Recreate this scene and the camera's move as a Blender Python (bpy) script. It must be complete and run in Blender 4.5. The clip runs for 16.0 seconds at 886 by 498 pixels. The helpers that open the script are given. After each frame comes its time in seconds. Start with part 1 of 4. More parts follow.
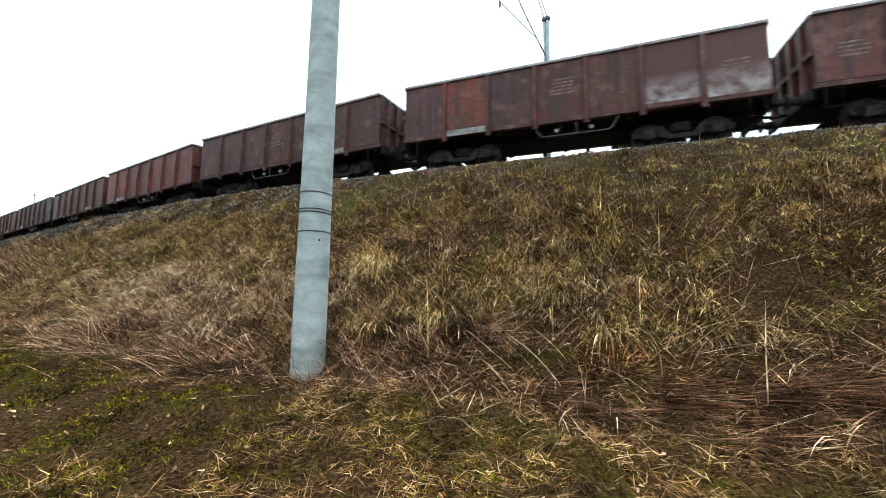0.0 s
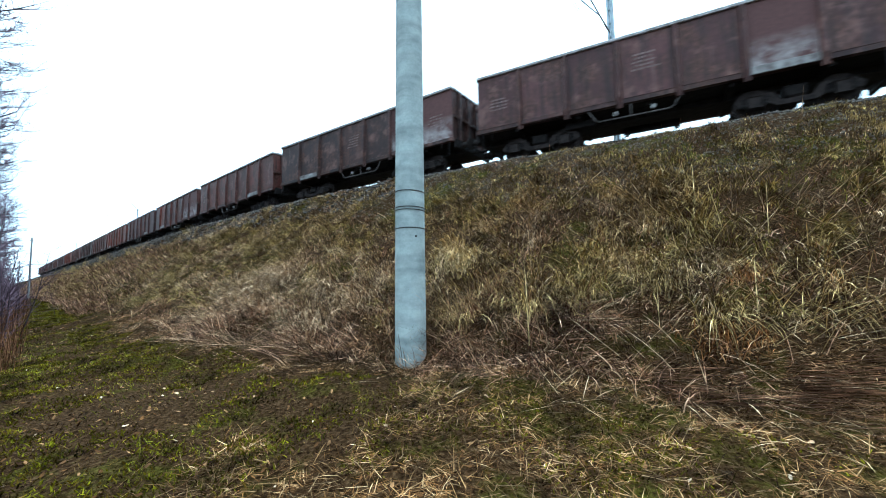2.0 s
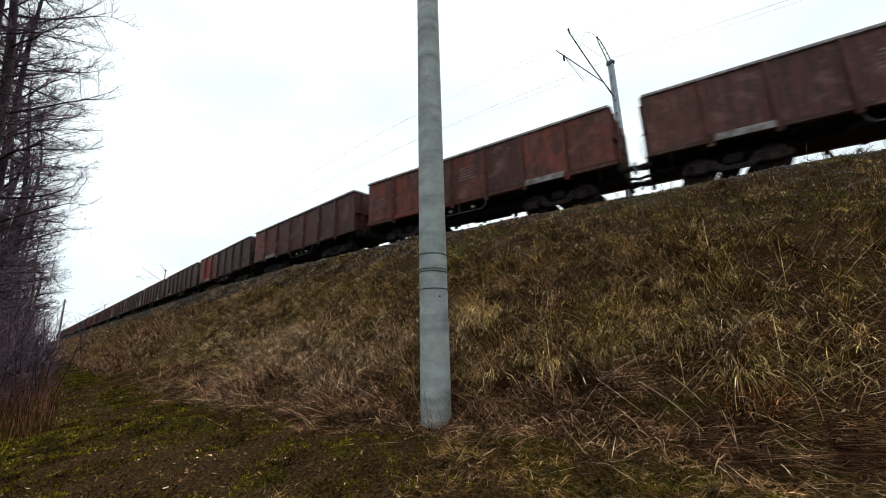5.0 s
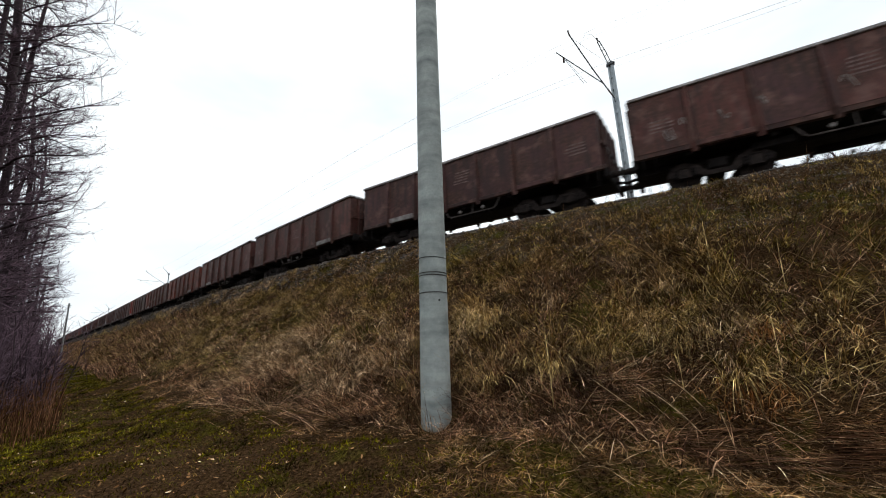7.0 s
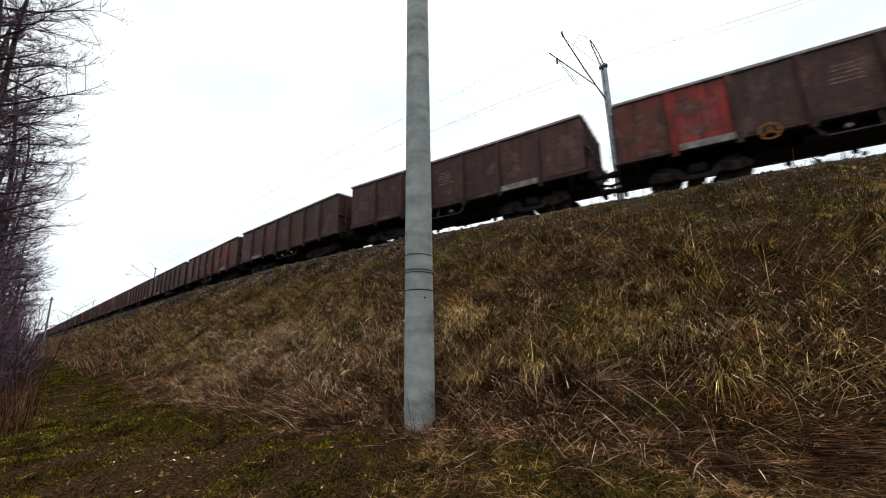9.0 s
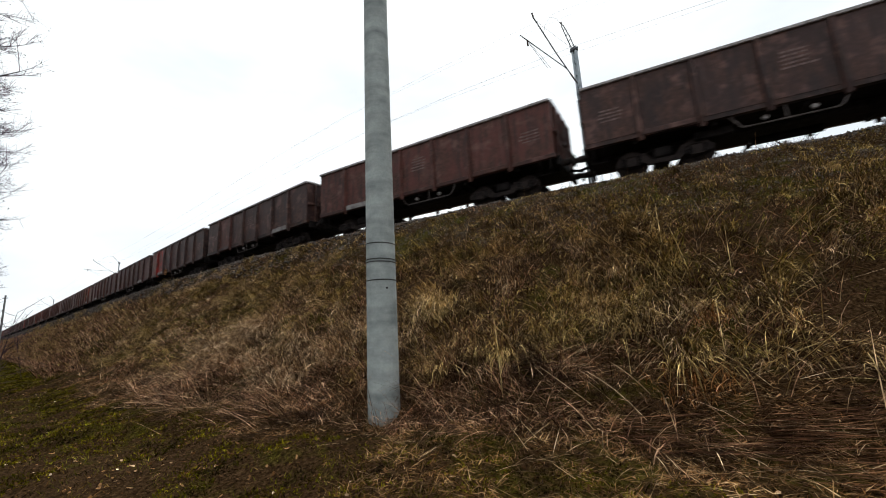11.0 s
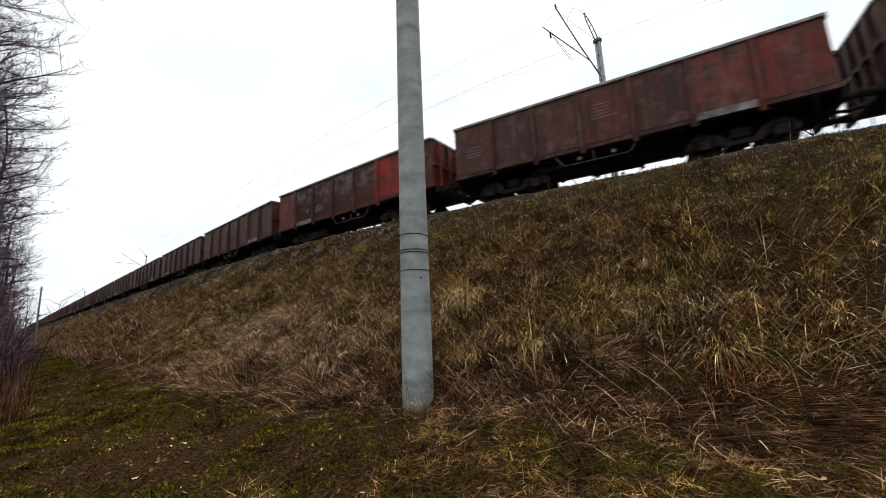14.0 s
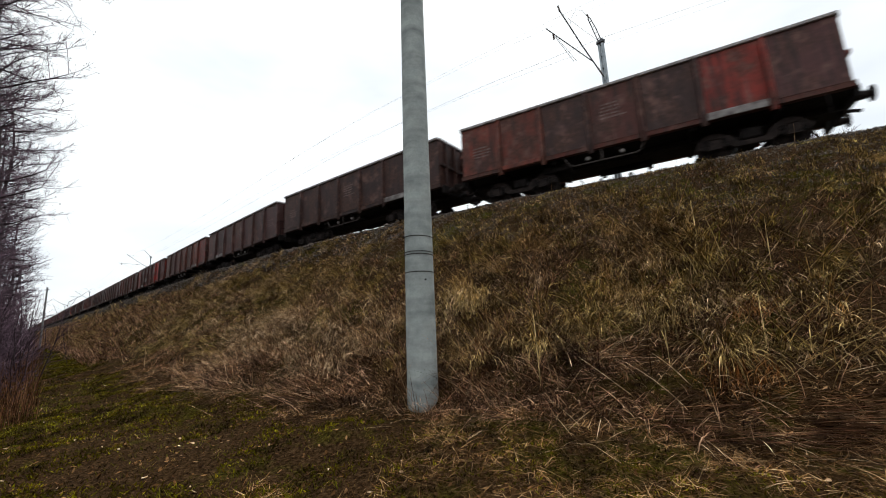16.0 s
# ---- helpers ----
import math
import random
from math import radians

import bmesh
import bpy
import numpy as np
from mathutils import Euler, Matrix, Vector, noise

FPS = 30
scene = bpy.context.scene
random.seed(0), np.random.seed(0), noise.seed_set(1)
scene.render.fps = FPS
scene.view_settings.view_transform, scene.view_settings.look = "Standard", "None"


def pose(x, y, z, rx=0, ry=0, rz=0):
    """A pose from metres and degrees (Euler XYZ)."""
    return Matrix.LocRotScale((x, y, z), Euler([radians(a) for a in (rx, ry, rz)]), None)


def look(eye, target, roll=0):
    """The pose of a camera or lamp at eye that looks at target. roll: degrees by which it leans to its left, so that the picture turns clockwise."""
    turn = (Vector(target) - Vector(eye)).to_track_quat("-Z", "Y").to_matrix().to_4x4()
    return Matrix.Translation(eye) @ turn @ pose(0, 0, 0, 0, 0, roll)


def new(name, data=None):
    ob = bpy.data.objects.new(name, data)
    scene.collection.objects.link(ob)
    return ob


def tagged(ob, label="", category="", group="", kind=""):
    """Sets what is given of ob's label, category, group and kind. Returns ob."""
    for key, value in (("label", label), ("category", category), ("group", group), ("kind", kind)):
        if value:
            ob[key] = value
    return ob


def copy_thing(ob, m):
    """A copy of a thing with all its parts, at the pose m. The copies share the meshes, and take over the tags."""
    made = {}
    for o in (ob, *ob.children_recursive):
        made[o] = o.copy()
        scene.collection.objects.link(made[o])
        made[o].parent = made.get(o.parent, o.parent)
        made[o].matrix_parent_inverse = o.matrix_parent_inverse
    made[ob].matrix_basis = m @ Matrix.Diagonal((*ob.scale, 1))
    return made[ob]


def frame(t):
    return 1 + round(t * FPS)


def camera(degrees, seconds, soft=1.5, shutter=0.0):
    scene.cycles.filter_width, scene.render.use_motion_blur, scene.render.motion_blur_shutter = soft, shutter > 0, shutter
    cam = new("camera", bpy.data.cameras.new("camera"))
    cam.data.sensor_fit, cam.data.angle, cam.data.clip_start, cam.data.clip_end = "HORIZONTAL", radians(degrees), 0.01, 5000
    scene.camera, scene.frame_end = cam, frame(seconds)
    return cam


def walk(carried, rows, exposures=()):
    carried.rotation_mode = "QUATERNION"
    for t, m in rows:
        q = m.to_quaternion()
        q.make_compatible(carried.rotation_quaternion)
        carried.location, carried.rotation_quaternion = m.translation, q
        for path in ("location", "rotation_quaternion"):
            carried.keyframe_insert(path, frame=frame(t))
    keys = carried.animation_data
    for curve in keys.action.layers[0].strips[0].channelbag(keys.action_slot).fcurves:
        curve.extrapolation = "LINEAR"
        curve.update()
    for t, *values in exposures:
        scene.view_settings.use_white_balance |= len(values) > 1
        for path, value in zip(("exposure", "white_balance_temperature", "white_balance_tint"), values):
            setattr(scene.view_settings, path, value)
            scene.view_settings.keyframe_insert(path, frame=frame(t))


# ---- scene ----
# ---------------------------------------------------------------- camera and its way
cam = camera(96.5, 16.0, soft=1.0, shutter=0.22)
# seconds, x, y, z, pitch, roll, yaw
ROWS = [
    (0, 0.440, 0.220, 1.380, 5.60, -0.55, -9.15),
    (0.5, 0.380, 0.260, 1.415, 5.90, 1.75, -5.55),
    (1, 0.245, 0.255, 1.415, 4.38, 1.98, -3.90),
    (1.5, 0.130, 0.215, 1.385, 4.42, 1.30, -2.75),
    (2, -0.010, 0.141, 1.352, 4.74, 1.20, -0.80),
    (2.5, -0.045, 0.037, 1.408, 8.24, 1.88, 0.30),
    (3, -0.039, -0.038, 1.466, 9.19, 1.55, 1.47),
    (3.5, -0.085, -0.128, 1.414, 11.27, 1.46, 2.22),
    (4, -0.084, -0.136, 1.403, 12.16, 1.69, 1.95),
    (6.5, -0.061, -0.153, 1.395, 12.73, 2.06, 1.67),
    (7, -0.042, -0.172, 1.421, 12.85, 2.27, 2.12),
    (7.5, -0.070, -0.183, 1.395, 13.29, 2.00, 1.93),
    (8, -0.055, -0.160, 1.406, 13.10, 2.05, 1.54),
    (8.5, -0.051, -0.158, 1.403, 13.36, 1.62, 1.23),
    (9, 0.026, -0.099, 1.407, 12.71, 1.56, 0.76),
    (11.3, 0.225, 0.089, 1.447, 10.32, 3.47, -2.21),
    (11.5, 0.178, 0.069, 1.425, 10.05, 3.32, -2.07),
    (12, 0.125, 0.057, 1.435, 9.84, 3.34, -1.40),
    (12.5, 0.047, 0.007, 1.402, 10.46, 3.08, -0.34),
    (13, 0.024, 0.001, 1.401, 10.40, 2.97, -0.13),
    (13.5, 0.010, 0.008, 1.397, 10.01, 2.79, -0.05),
    (14, 0.001, 0.005, 1.390, 10.10, 2.78, 0.09),
    (14.5, 0.001, 0.000, 1.398, 10.02, 2.61, 0.02),
    (15, 0.007, 0.006, 1.405, 9.80, 2.75, -0.07),
    (15.5, -0.012, -0.027, 1.400, 10.58, 2.78, 0.26),
    (16, -0.023, -0.030, 1.399, 10.23, 2.72, 0.47),
]
EXPOSURES = [(0.0, 1.62, 5750, -3), (0.5, 1.68, 4850, -9), (2.0, 1.58, 4850, -10), (2.5, 1.02, 5150, -8), (3.0, 0.82, 5600, -7), (4.0, 0.48, 6050, -2), (6.5, 0.47, 6350, 6), (16.0, 0.45, 6450, 7)]
walk(cam, [(t, pose(x, y, z, 90 + pitch, roll, yaw)) for t, x, y, z, pitch, roll, yaw in ROWS], EXPOSURES)

# ---------------------------------------------------------------- light: bright overcast winter sky
SUN_UP, SUN_ROUND = 56.0, 20.0
world = bpy.data.worlds.new("overcast_sky")
scene.world = world
world.use_nodes = True
wn, wl = world.node_tree.nodes, world.node_tree.links
wn.clear()
w_out = wn.new("ShaderNodeOutputWorld")
w_bg = wn.new("ShaderNodeBackground")
w_sky = wn.new("ShaderNodeTexSky")
w_sky.sky_type = "NISHITA"
w_sky.sun_disc = False
w_sky.sun_elevation = radians(SUN_UP)
w_sky.sun_rotation = radians(SUN_ROUND)
w_tc = wn.new("ShaderNodeTexCoord")
w_map = wn.new("ShaderNodeMapping")
w_map.inputs["Scale"].default_value = (1.5, 1.5, 4.0)
w_noise = wn.new("ShaderNodeTexNoise")
w_noise.inputs["Scale"].default_value = 1.6
w_noise.inputs["Detail"].default_value = 4.0
w_ramp = wn.new("ShaderNodeValToRGB")
w_ramp.color_ramp.elements[0].position = 0.30
w_ramp.color_ramp.elements[0].color = (6.7, 7.0, 7.5, 1)
w_ramp.color_ramp.elements[1].position = 0.62
w_ramp.color_ramp.elements[1].color = (8.9, 9.1, 9.3, 1)
w_mix = wn.new("ShaderNodeMixRGB")
w_mix.inputs[0].default_value = 0.94
wl.new(w_tc.outputs["Generated"], w_map.inputs["Vector"])
wl.new(w_map.outputs["Vector"], w_noise.inputs["Vector"])
wl.new(w_noise.outputs["Fac"], w_ramp.inputs["Fac"])
wl.new(w_sky.outputs["Color"], w_mix.inputs[1])
wl.new(w_ramp.outputs["Color"], w_mix.inputs[2])
wl.new(w_mix.outputs["Color"], w_bg.inputs["Color"])
w_bg.inputs["Strength"].default_value = 0.1
wl.new(w_bg.outputs["Background"], w_out.inputs["Surface"])

sun = new("sun", bpy.data.lights.new("sun", "SUN"))
sun.data.energy = 1.8
sun.data.angle = radians(30)
sun.data.color = (1.0, 0.97, 0.92)
sun.matrix_world = look((0, 0, 40), (-20 * math.sin(radians(SUN_ROUND)), -20 * math.cos(radians(SUN_ROUND)), 40 - 20 * math.tan(radians(SUN_UP))))


# ---------------------------------------------------------------- materials
def node_material(name, rough=0.8, metal=0.0, gloss=0.12):
    m = bpy.data.materials.new(name)
    m.use_nodes = True
    b = m.node_tree.nodes["Principled BSDF"]
    b.inputs["Roughness"].default_value = rough
    b.inputs["Metallic"].default_value = metal
    b.inputs["Specular IOR Level"].default_value = gloss
    return m, m.node_tree.nodes, m.node_tree.links, b


def coords(n, l, scale=(1, 1, 1), spread=False):
    tc = n.new("ShaderNodeTexCoord")
    mp = n.new("ShaderNodeMapping")
    mp.inputs["Scale"].default_value = scale
    l.new(tc.outputs["Object"], mp.inputs["Vector"])
    if spread:
        oi = n.new("ShaderNodeObjectInfo")
        mul = n.new("ShaderNodeMath")
        mul.operation = "MULTIPLY"
        mul.inputs[1].default_value = 60.0
        l.new(oi.outputs["Random"], mul.inputs[0])
        l.new(mul.outputs[0], mp.inputs["Location"])
    return mp.outputs["Vector"]


def noise_fac(n, l, vec, scale, detail=4.0, rough=0.55):
    t = n.new("ShaderNodeTexNoise")
    t.inputs["Scale"].default_value = scale
    t.inputs["Detail"].default_value = detail
    t.inputs["Roughness"].default_value = rough
    l.new(vec, t.inputs["Vector"])
    return t.outputs["Fac"]


def ramp(n, l, fac, stops):
    r = n.new("ShaderNodeValToRGB")
    e = r.color_ramp.elements
    while len(e) < len(stops):
        e.new(0.5)
    for el, (p, c) in zip(e, stops):
        el.position, el.color = p, (*c, 1)
    l.new(fac, r.inputs["Fac"])
    return r.outputs["Color"]


def mix(n, l, fac, a, b, kind="MIX"):
    m = n.new("ShaderNodeMixRGB")
    m.blend_type = kind
    for k, v in ((0, fac), (1, a), (2, b)):
        if isinstance(v, (int, float)):
            m.inputs[k].default_value = v
        elif isinstance(v, tuple):
            m.inputs[k].default_value = (*v, 1)
        else:
            l.new(v, m.inputs[k])
    return m.outputs["Color"]


def bump(n, l, b, height, strength=0.4, dist=0.02):
    bp = n.new("ShaderNodeBump")
    bp.inputs["Strength"].default_value = strength
    bp.inputs["Distance"].default_value = dist
    l.new(height, bp.inputs["Height"])
    l.new(bp.outputs["Normal"], b.inputs["Normal"])


def simple(name, c0, c1, scale=6.0, rough=0.8, metal=0.0, bumps=0.3, stretch=(1, 1, 1), spread=False):
    m, n, l, b = node_material(name, rough, metal)
    v = coords(n, l, stretch, spread)
    f = noise_fac(n, l, v, scale)
    l.new(ramp(n, l, f, [(0.32, c0), (0.68, c1)]), b.inputs["Base Color"])
    g = noise_fac(n, l, v, scale * 7)
    bump(n, l, b, g, bumps, 0.01)
    return m


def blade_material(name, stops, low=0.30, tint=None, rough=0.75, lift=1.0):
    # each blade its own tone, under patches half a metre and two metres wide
    m, n, l, b = node_material(name, rough, 0.0, 0.03)
    g = n.new("ShaderNodeNewGeometry")
    c = ramp(n, l, g.outputs["Random Per Island"], stops)
    v = coords(n, l)
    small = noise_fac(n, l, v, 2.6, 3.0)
    wide = noise_fac(n, l, v, 0.7, 2.0)
    if tint:
        c = mix(n, l, ramp(n, l, wide, [(0.36, (0, 0, 0)), (0.55, (0.85, 0.85, 0.85))]), c, mix(n, l, 1.0, c, tint, "MULTIPLY"))
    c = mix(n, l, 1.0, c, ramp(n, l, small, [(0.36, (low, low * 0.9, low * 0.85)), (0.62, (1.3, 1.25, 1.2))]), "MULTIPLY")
    clump = noise_fac(n, l, v, 9.0, 2.0)
    c = mix(n, l, 1.0, c, ramp(n, l, clump, [(0.38, (0.42, 0.40, 0.38)), (0.64, (1.65, 1.62, 1.58))]), "MULTIPLY")
    l.new(mix(n, l, 1.0, c, (1.07 * lift, 0.98 * lift, 0.80 * lift), "MULTIPLY"), b.inputs["Base Color"])
    return m


def ground_material():
    m, n, l, b = node_material("ground_soil", 1.0, 0.0, 0.02)
    v = coords(n, l)
    big = noise_fac(n, l, v, 0.35, 4.0)
    mid = noise_fac(n, l, v, 2.2, 6.0, 0.65)
    fine = noise_fac(n, l, v, 28.0, 5.0, 0.7)
    soil = ramp(n, l, fine, [(0.36, (0.007, 0.003, 0.001)), (0.52, (0.036, 0.019, 0.008)), (0.68, (0.085, 0.050, 0.024))])
    moss = ramp(n, l, fine, [(0.36, (0.010, 0.008, 0.001)), (0.66, (0.075, 0.070, 0.006))])
    k = n.new("ShaderNodeMath")
    k.operation = "ADD"
    l.new(big, k.inputs[0])
    l.new(mid, k.inputs[1])
    half = n.new("ShaderNodeMath")
    half.operation = "MULTIPLY"
    half.inputs[1].default_value = 0.5
    l.new(k.outputs[0], half.inputs[0])
    mask = ramp(n, l, half.outputs[0], [(0.51, (0, 0, 0)), (0.60, (0.8, 0.8, 0.8))])
    l.new(mix(n, l, mask, soil, moss), b.inputs["Base Color"])
    bump(n, l, b, fine, 0.9, 0.03)
    return m


def blotched_material(name, pale, cut, low):
    # paint with pale chalk or lime blotches that fade from one height to another
    m, n, l, b = node_material(name, 0.7, 0.0, 0.2)
    oi = n.new("ShaderNodeObjectInfo")
    v = coords(n, l, (1, 1, 1), True)
    blot = noise_fac(n, l, v, 2.6, 5.0, 0.6)
    grain = noise_fac(n, l, v, 11.0, 5.0, 0.7)
    k = ramp(n, l, blot, [(cut, (0, 0, 0)), (cut + 0.26, (0.9, 0.9, 0.9))])
    if low:
        tc = n.new("ShaderNodeTexCoord")
        sp = n.new("ShaderNodeSeparateXYZ")
        l.new(tc.outputs["Object"], sp.inputs[0])
        mr = n.new("ShaderNodeMapRange")
        mr.inputs["From Min"].default_value = low[0]
        mr.inputs["From Max"].default_value = low[1]
        mr.inputs["To Min"].default_value = 1.0
        mr.inputs["To Max"].default_value = 0.0
        l.new(sp.outputs["Z"], mr.inputs["Value"])
        k = mix(n, l, 1.0, k, mr.outputs["Result"], "MULTIPLY")
    c = mix(n, l, k, oi.outputs["Color"], pale)
    c = mix(n, l, 0.6, c, ramp(n, l, grain, [(0.25, (0.45, 0.42, 0.42)), (0.75, (1.2, 1.15, 1.15))]), "MULTIPLY")
    l.new(c, b.inputs["Base Color"])
    bump(n, l, b, grain, 0.3, 0.006)
    return m


def paint_material():
    # weathered wagon paint: the object's own colour under rust, soot and pale streaks
    m, n, l, b = node_material("wagon_paint", 0.6, 0.0, 0.22)
    oi = n.new("ShaderNodeObjectInfo")
    v = coords(n, l, (1, 1, 1), True)
    vs = coords(n, l, (7.0, 7.0, 0.55), True)
    patch = noise_fac(n, l, v, 1.3, 5.0, 0.6)
    grain = noise_fac(n, l, v, 9.0, 6.0, 0.7)
    streak = noise_fac(n, l, vs, 1.0, 4.0, 0.6)
    blot = noise_fac(n, l, v, 1.9, 3.5, 0.6)
    rust = ramp(n, l, grain, [(0.3, (0.028, 0.014, 0.010)), (0.7, (0.100, 0.044, 0.030))])
    c = mix(n, l, ramp(n, l, patch, [(0.42, (0, 0, 0)), (0.60, (0.8, 0.8, 0.8))]), oi.outputs["Color"], rust)
    c = mix(n, l, ramp(n, l, streak, [(0.38, (0.7, 0.7, 0.7)), (0.50, (0, 0, 0))]), c, (0.024, 0.016, 0.015))
    c = mix(n, l, ramp(n, l, streak, [(0.62, (0, 0, 0)), (0.78, (0.45, 0.45, 0.45))]), c, (0.20, 0.145, 0.135))
    c = mix(n, l, ramp(n, l, blot, [(0.54, (0, 0, 0)), (0.70, (0.7, 0.7, 0.7))]), c, (0.15, 0.080, 0.068))
    c = mix(n, l, 0.5, c, ramp(n, l, grain, [(0.25, (0.45, 0.42, 0.42)), (0.75, (1.4, 1.35, 1.35))]), "MULTIPLY")
    l.new(c, b.inputs["Base Color"])
    bump(n, l, b, grain, 0.35, 0.006)
    return m


GROUND = ground_material()
PAINT = paint_material()
SPECIAL = {"chalk": blotched_material("chalked_paint", (0.19, 0.175, 0.165), 0.44, (2.7, 1.7)), "lime": blotched_material("limed_paint", (0.42, 0.39, 0.38), 0.36, (1.3, 2.2))}
# Light grey carries the sky's light on the top edges in the colour.
RIM = simple("skylit_rim", (0.15, 0.135, 0.13), (0.32, 0.30, 0.30), 5, 0.55, 0.2, 0.3, spread=True)
# Near-black tones for the running gear and small dark fittings.
UNDER = simple("under_frame_black", (0.006, 0.005, 0.005), (0.020, 0.016, 0.015), 5, 0.85, 0.1, 0.4, spread=True)
BOGIE = simple("bogie_black", (0.009, 0.007, 0.007), (0.035, 0.026, 0.023), 7, 0.85, 0.1, 0.5, spread=True)
PALE = simple("pale_chalked_board", (0.10, 0.08, 0.075), (0.30, 0.28, 0.27), 4, 0.7, 0.0, 0.3, spread=True)
MARK = simple("faded_marking_paint", (0.07, 0.042, 0.038), (0.21, 0.15, 0.14), 9, 0.8, 0.0, 0.1, spread=True)
TUBE = simple("grimy_tube", (0.03, 0.025, 0.023), (0.11, 0.09, 0.085), 6, 0.7, 0.1, 0.3, spread=True)
STEEL = simple("worn_steel", (0.10, 0.09, 0.085), (0.22, 0.20, 0.19), 8, 0.45, 0.8, 0.2)
GALV = simple("galvanised_steel", (0.20, 0.23, 0.25), (0.34, 0.37, 0.39), 6, 0.5, 0.5, 0.2)
DARK_METAL = simple("dark_painted_tube", (0.065, 0.068, 0.078), (0.13, 0.135, 0.145), 8, 0.5, 0.3, 0.2)
# Lighter than bare wire: bloom from the bright sky is in the colour.
WIRE = simple("bloom_paled_wire", (0.16, 0.18, 0.21), (0.26, 0.28, 0.31), 8, 0.5, 0.4, 0.1)
STRAP = simple("rusty_strap", (0.030, 0.032, 0.032), (0.085, 0.08, 0.075), 20, 0.6, 0.5, 0.2)
GLAZE = simple("brown_insulator", (0.06, 0.04, 0.035), (0.13, 0.09, 0.08), 9, 0.3)
BALLAST = simple("ballast_stone", (0.030, 0.024, 0.020), (0.13, 0.108, 0.095), 9, 0.9, 0.0, 0.8, spread=True)
GRIT = simple("bank_grit", (0.06, 0.048, 0.038), (0.20, 0.165, 0.13), 9, 0.95, 0.0, 0.6, spread=True)
SLEEPER = simple("concrete_sleeper", (0.22, 0.20, 0.18), (0.38, 0.36, 0.33), 7, 0.9, 0.0, 0.4, spread=True)
BARK = simple("bark", (0.014, 0.009, 0.011), (0.050, 0.034, 0.038), 4, 0.95, 0.0, 0.8, (1, 1, 0.3))
# Pale purple is the lens fringe against bright sky, put into the colour.
TWIG = simple("fringed_twig", (0.060, 0.036, 0.050), (0.150, 0.100, 0.125), 3, 0.95, 0.0, 0.2)
WOODPOLE = simple("grey_pole", (0.14, 0.14, 0.14), (0.26, 0.26, 0.25), 3, 0.9, 0.0, 0.4, (1, 1, 0.1))


def concrete_material():
    m, n, l, b = node_material("spun_concrete", 0.8)
    v = coords(n, l)
    vb = coords(n, l, (1.2, 1.2, 5.5))
    bands = noise_fac(n, l, vb, 1.1, 3.0)
    fine = noise_fac(n, l, v, 45.0, 5.0, 0.7)
    spot = noise_fac(n, l, v, 6.0, 4.0, 0.6)
    c = ramp(n, l, bands, [(0.30, (0.225, 0.246, 0.242)), (0.50, (0.330, 0.352, 0.342)), (0.70, (0.40, 0.43, 0.42))])
    c = mix(n, l, 0.75, c, ramp(n, l, spot, [(0.3, (0.62, 0.65, 0.66)), (0.7, (1.1, 1.1, 1.08))]), "MULTIPLY")
    c = mix(n, l, 0.4, c, ramp(n, l, fine, [(0.3, (0.7, 0.7, 0.7)), (0.7, (1.1, 1.1, 1.1))]), "MULTIPLY")
    l.new(c, b.inputs["Base Color"])
    bump(n, l, b, fine, 0.35, 0.006)
    return m


CONCRETE = concrete_material()
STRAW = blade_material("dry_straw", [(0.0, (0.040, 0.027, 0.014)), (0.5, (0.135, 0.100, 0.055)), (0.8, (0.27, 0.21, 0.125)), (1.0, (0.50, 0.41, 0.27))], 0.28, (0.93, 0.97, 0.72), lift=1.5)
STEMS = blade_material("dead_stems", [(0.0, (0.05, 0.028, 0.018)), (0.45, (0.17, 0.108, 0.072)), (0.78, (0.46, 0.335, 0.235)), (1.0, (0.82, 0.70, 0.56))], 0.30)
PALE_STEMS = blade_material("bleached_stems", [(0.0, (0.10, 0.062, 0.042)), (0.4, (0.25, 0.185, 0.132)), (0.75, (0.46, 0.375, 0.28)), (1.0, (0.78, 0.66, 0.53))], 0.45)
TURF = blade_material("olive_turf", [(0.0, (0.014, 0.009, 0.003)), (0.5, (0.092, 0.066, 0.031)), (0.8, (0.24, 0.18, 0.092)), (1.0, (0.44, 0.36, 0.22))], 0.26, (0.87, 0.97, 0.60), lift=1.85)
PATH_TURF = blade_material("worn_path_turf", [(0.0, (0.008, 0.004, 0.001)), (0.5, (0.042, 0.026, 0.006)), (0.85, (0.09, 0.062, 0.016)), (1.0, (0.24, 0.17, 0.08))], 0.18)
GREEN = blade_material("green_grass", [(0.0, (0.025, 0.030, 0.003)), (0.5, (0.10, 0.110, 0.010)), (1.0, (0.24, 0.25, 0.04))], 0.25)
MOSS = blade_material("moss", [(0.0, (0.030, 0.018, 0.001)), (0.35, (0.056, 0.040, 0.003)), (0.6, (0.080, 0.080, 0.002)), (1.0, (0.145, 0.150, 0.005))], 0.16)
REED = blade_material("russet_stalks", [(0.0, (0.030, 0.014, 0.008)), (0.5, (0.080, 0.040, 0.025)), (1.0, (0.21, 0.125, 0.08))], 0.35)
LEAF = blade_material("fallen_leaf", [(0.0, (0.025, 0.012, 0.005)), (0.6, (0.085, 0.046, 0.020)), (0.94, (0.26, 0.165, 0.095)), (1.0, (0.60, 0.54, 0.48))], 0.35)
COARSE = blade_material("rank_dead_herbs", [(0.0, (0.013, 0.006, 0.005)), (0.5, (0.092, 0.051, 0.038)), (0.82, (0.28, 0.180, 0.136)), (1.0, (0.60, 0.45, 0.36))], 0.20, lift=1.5)
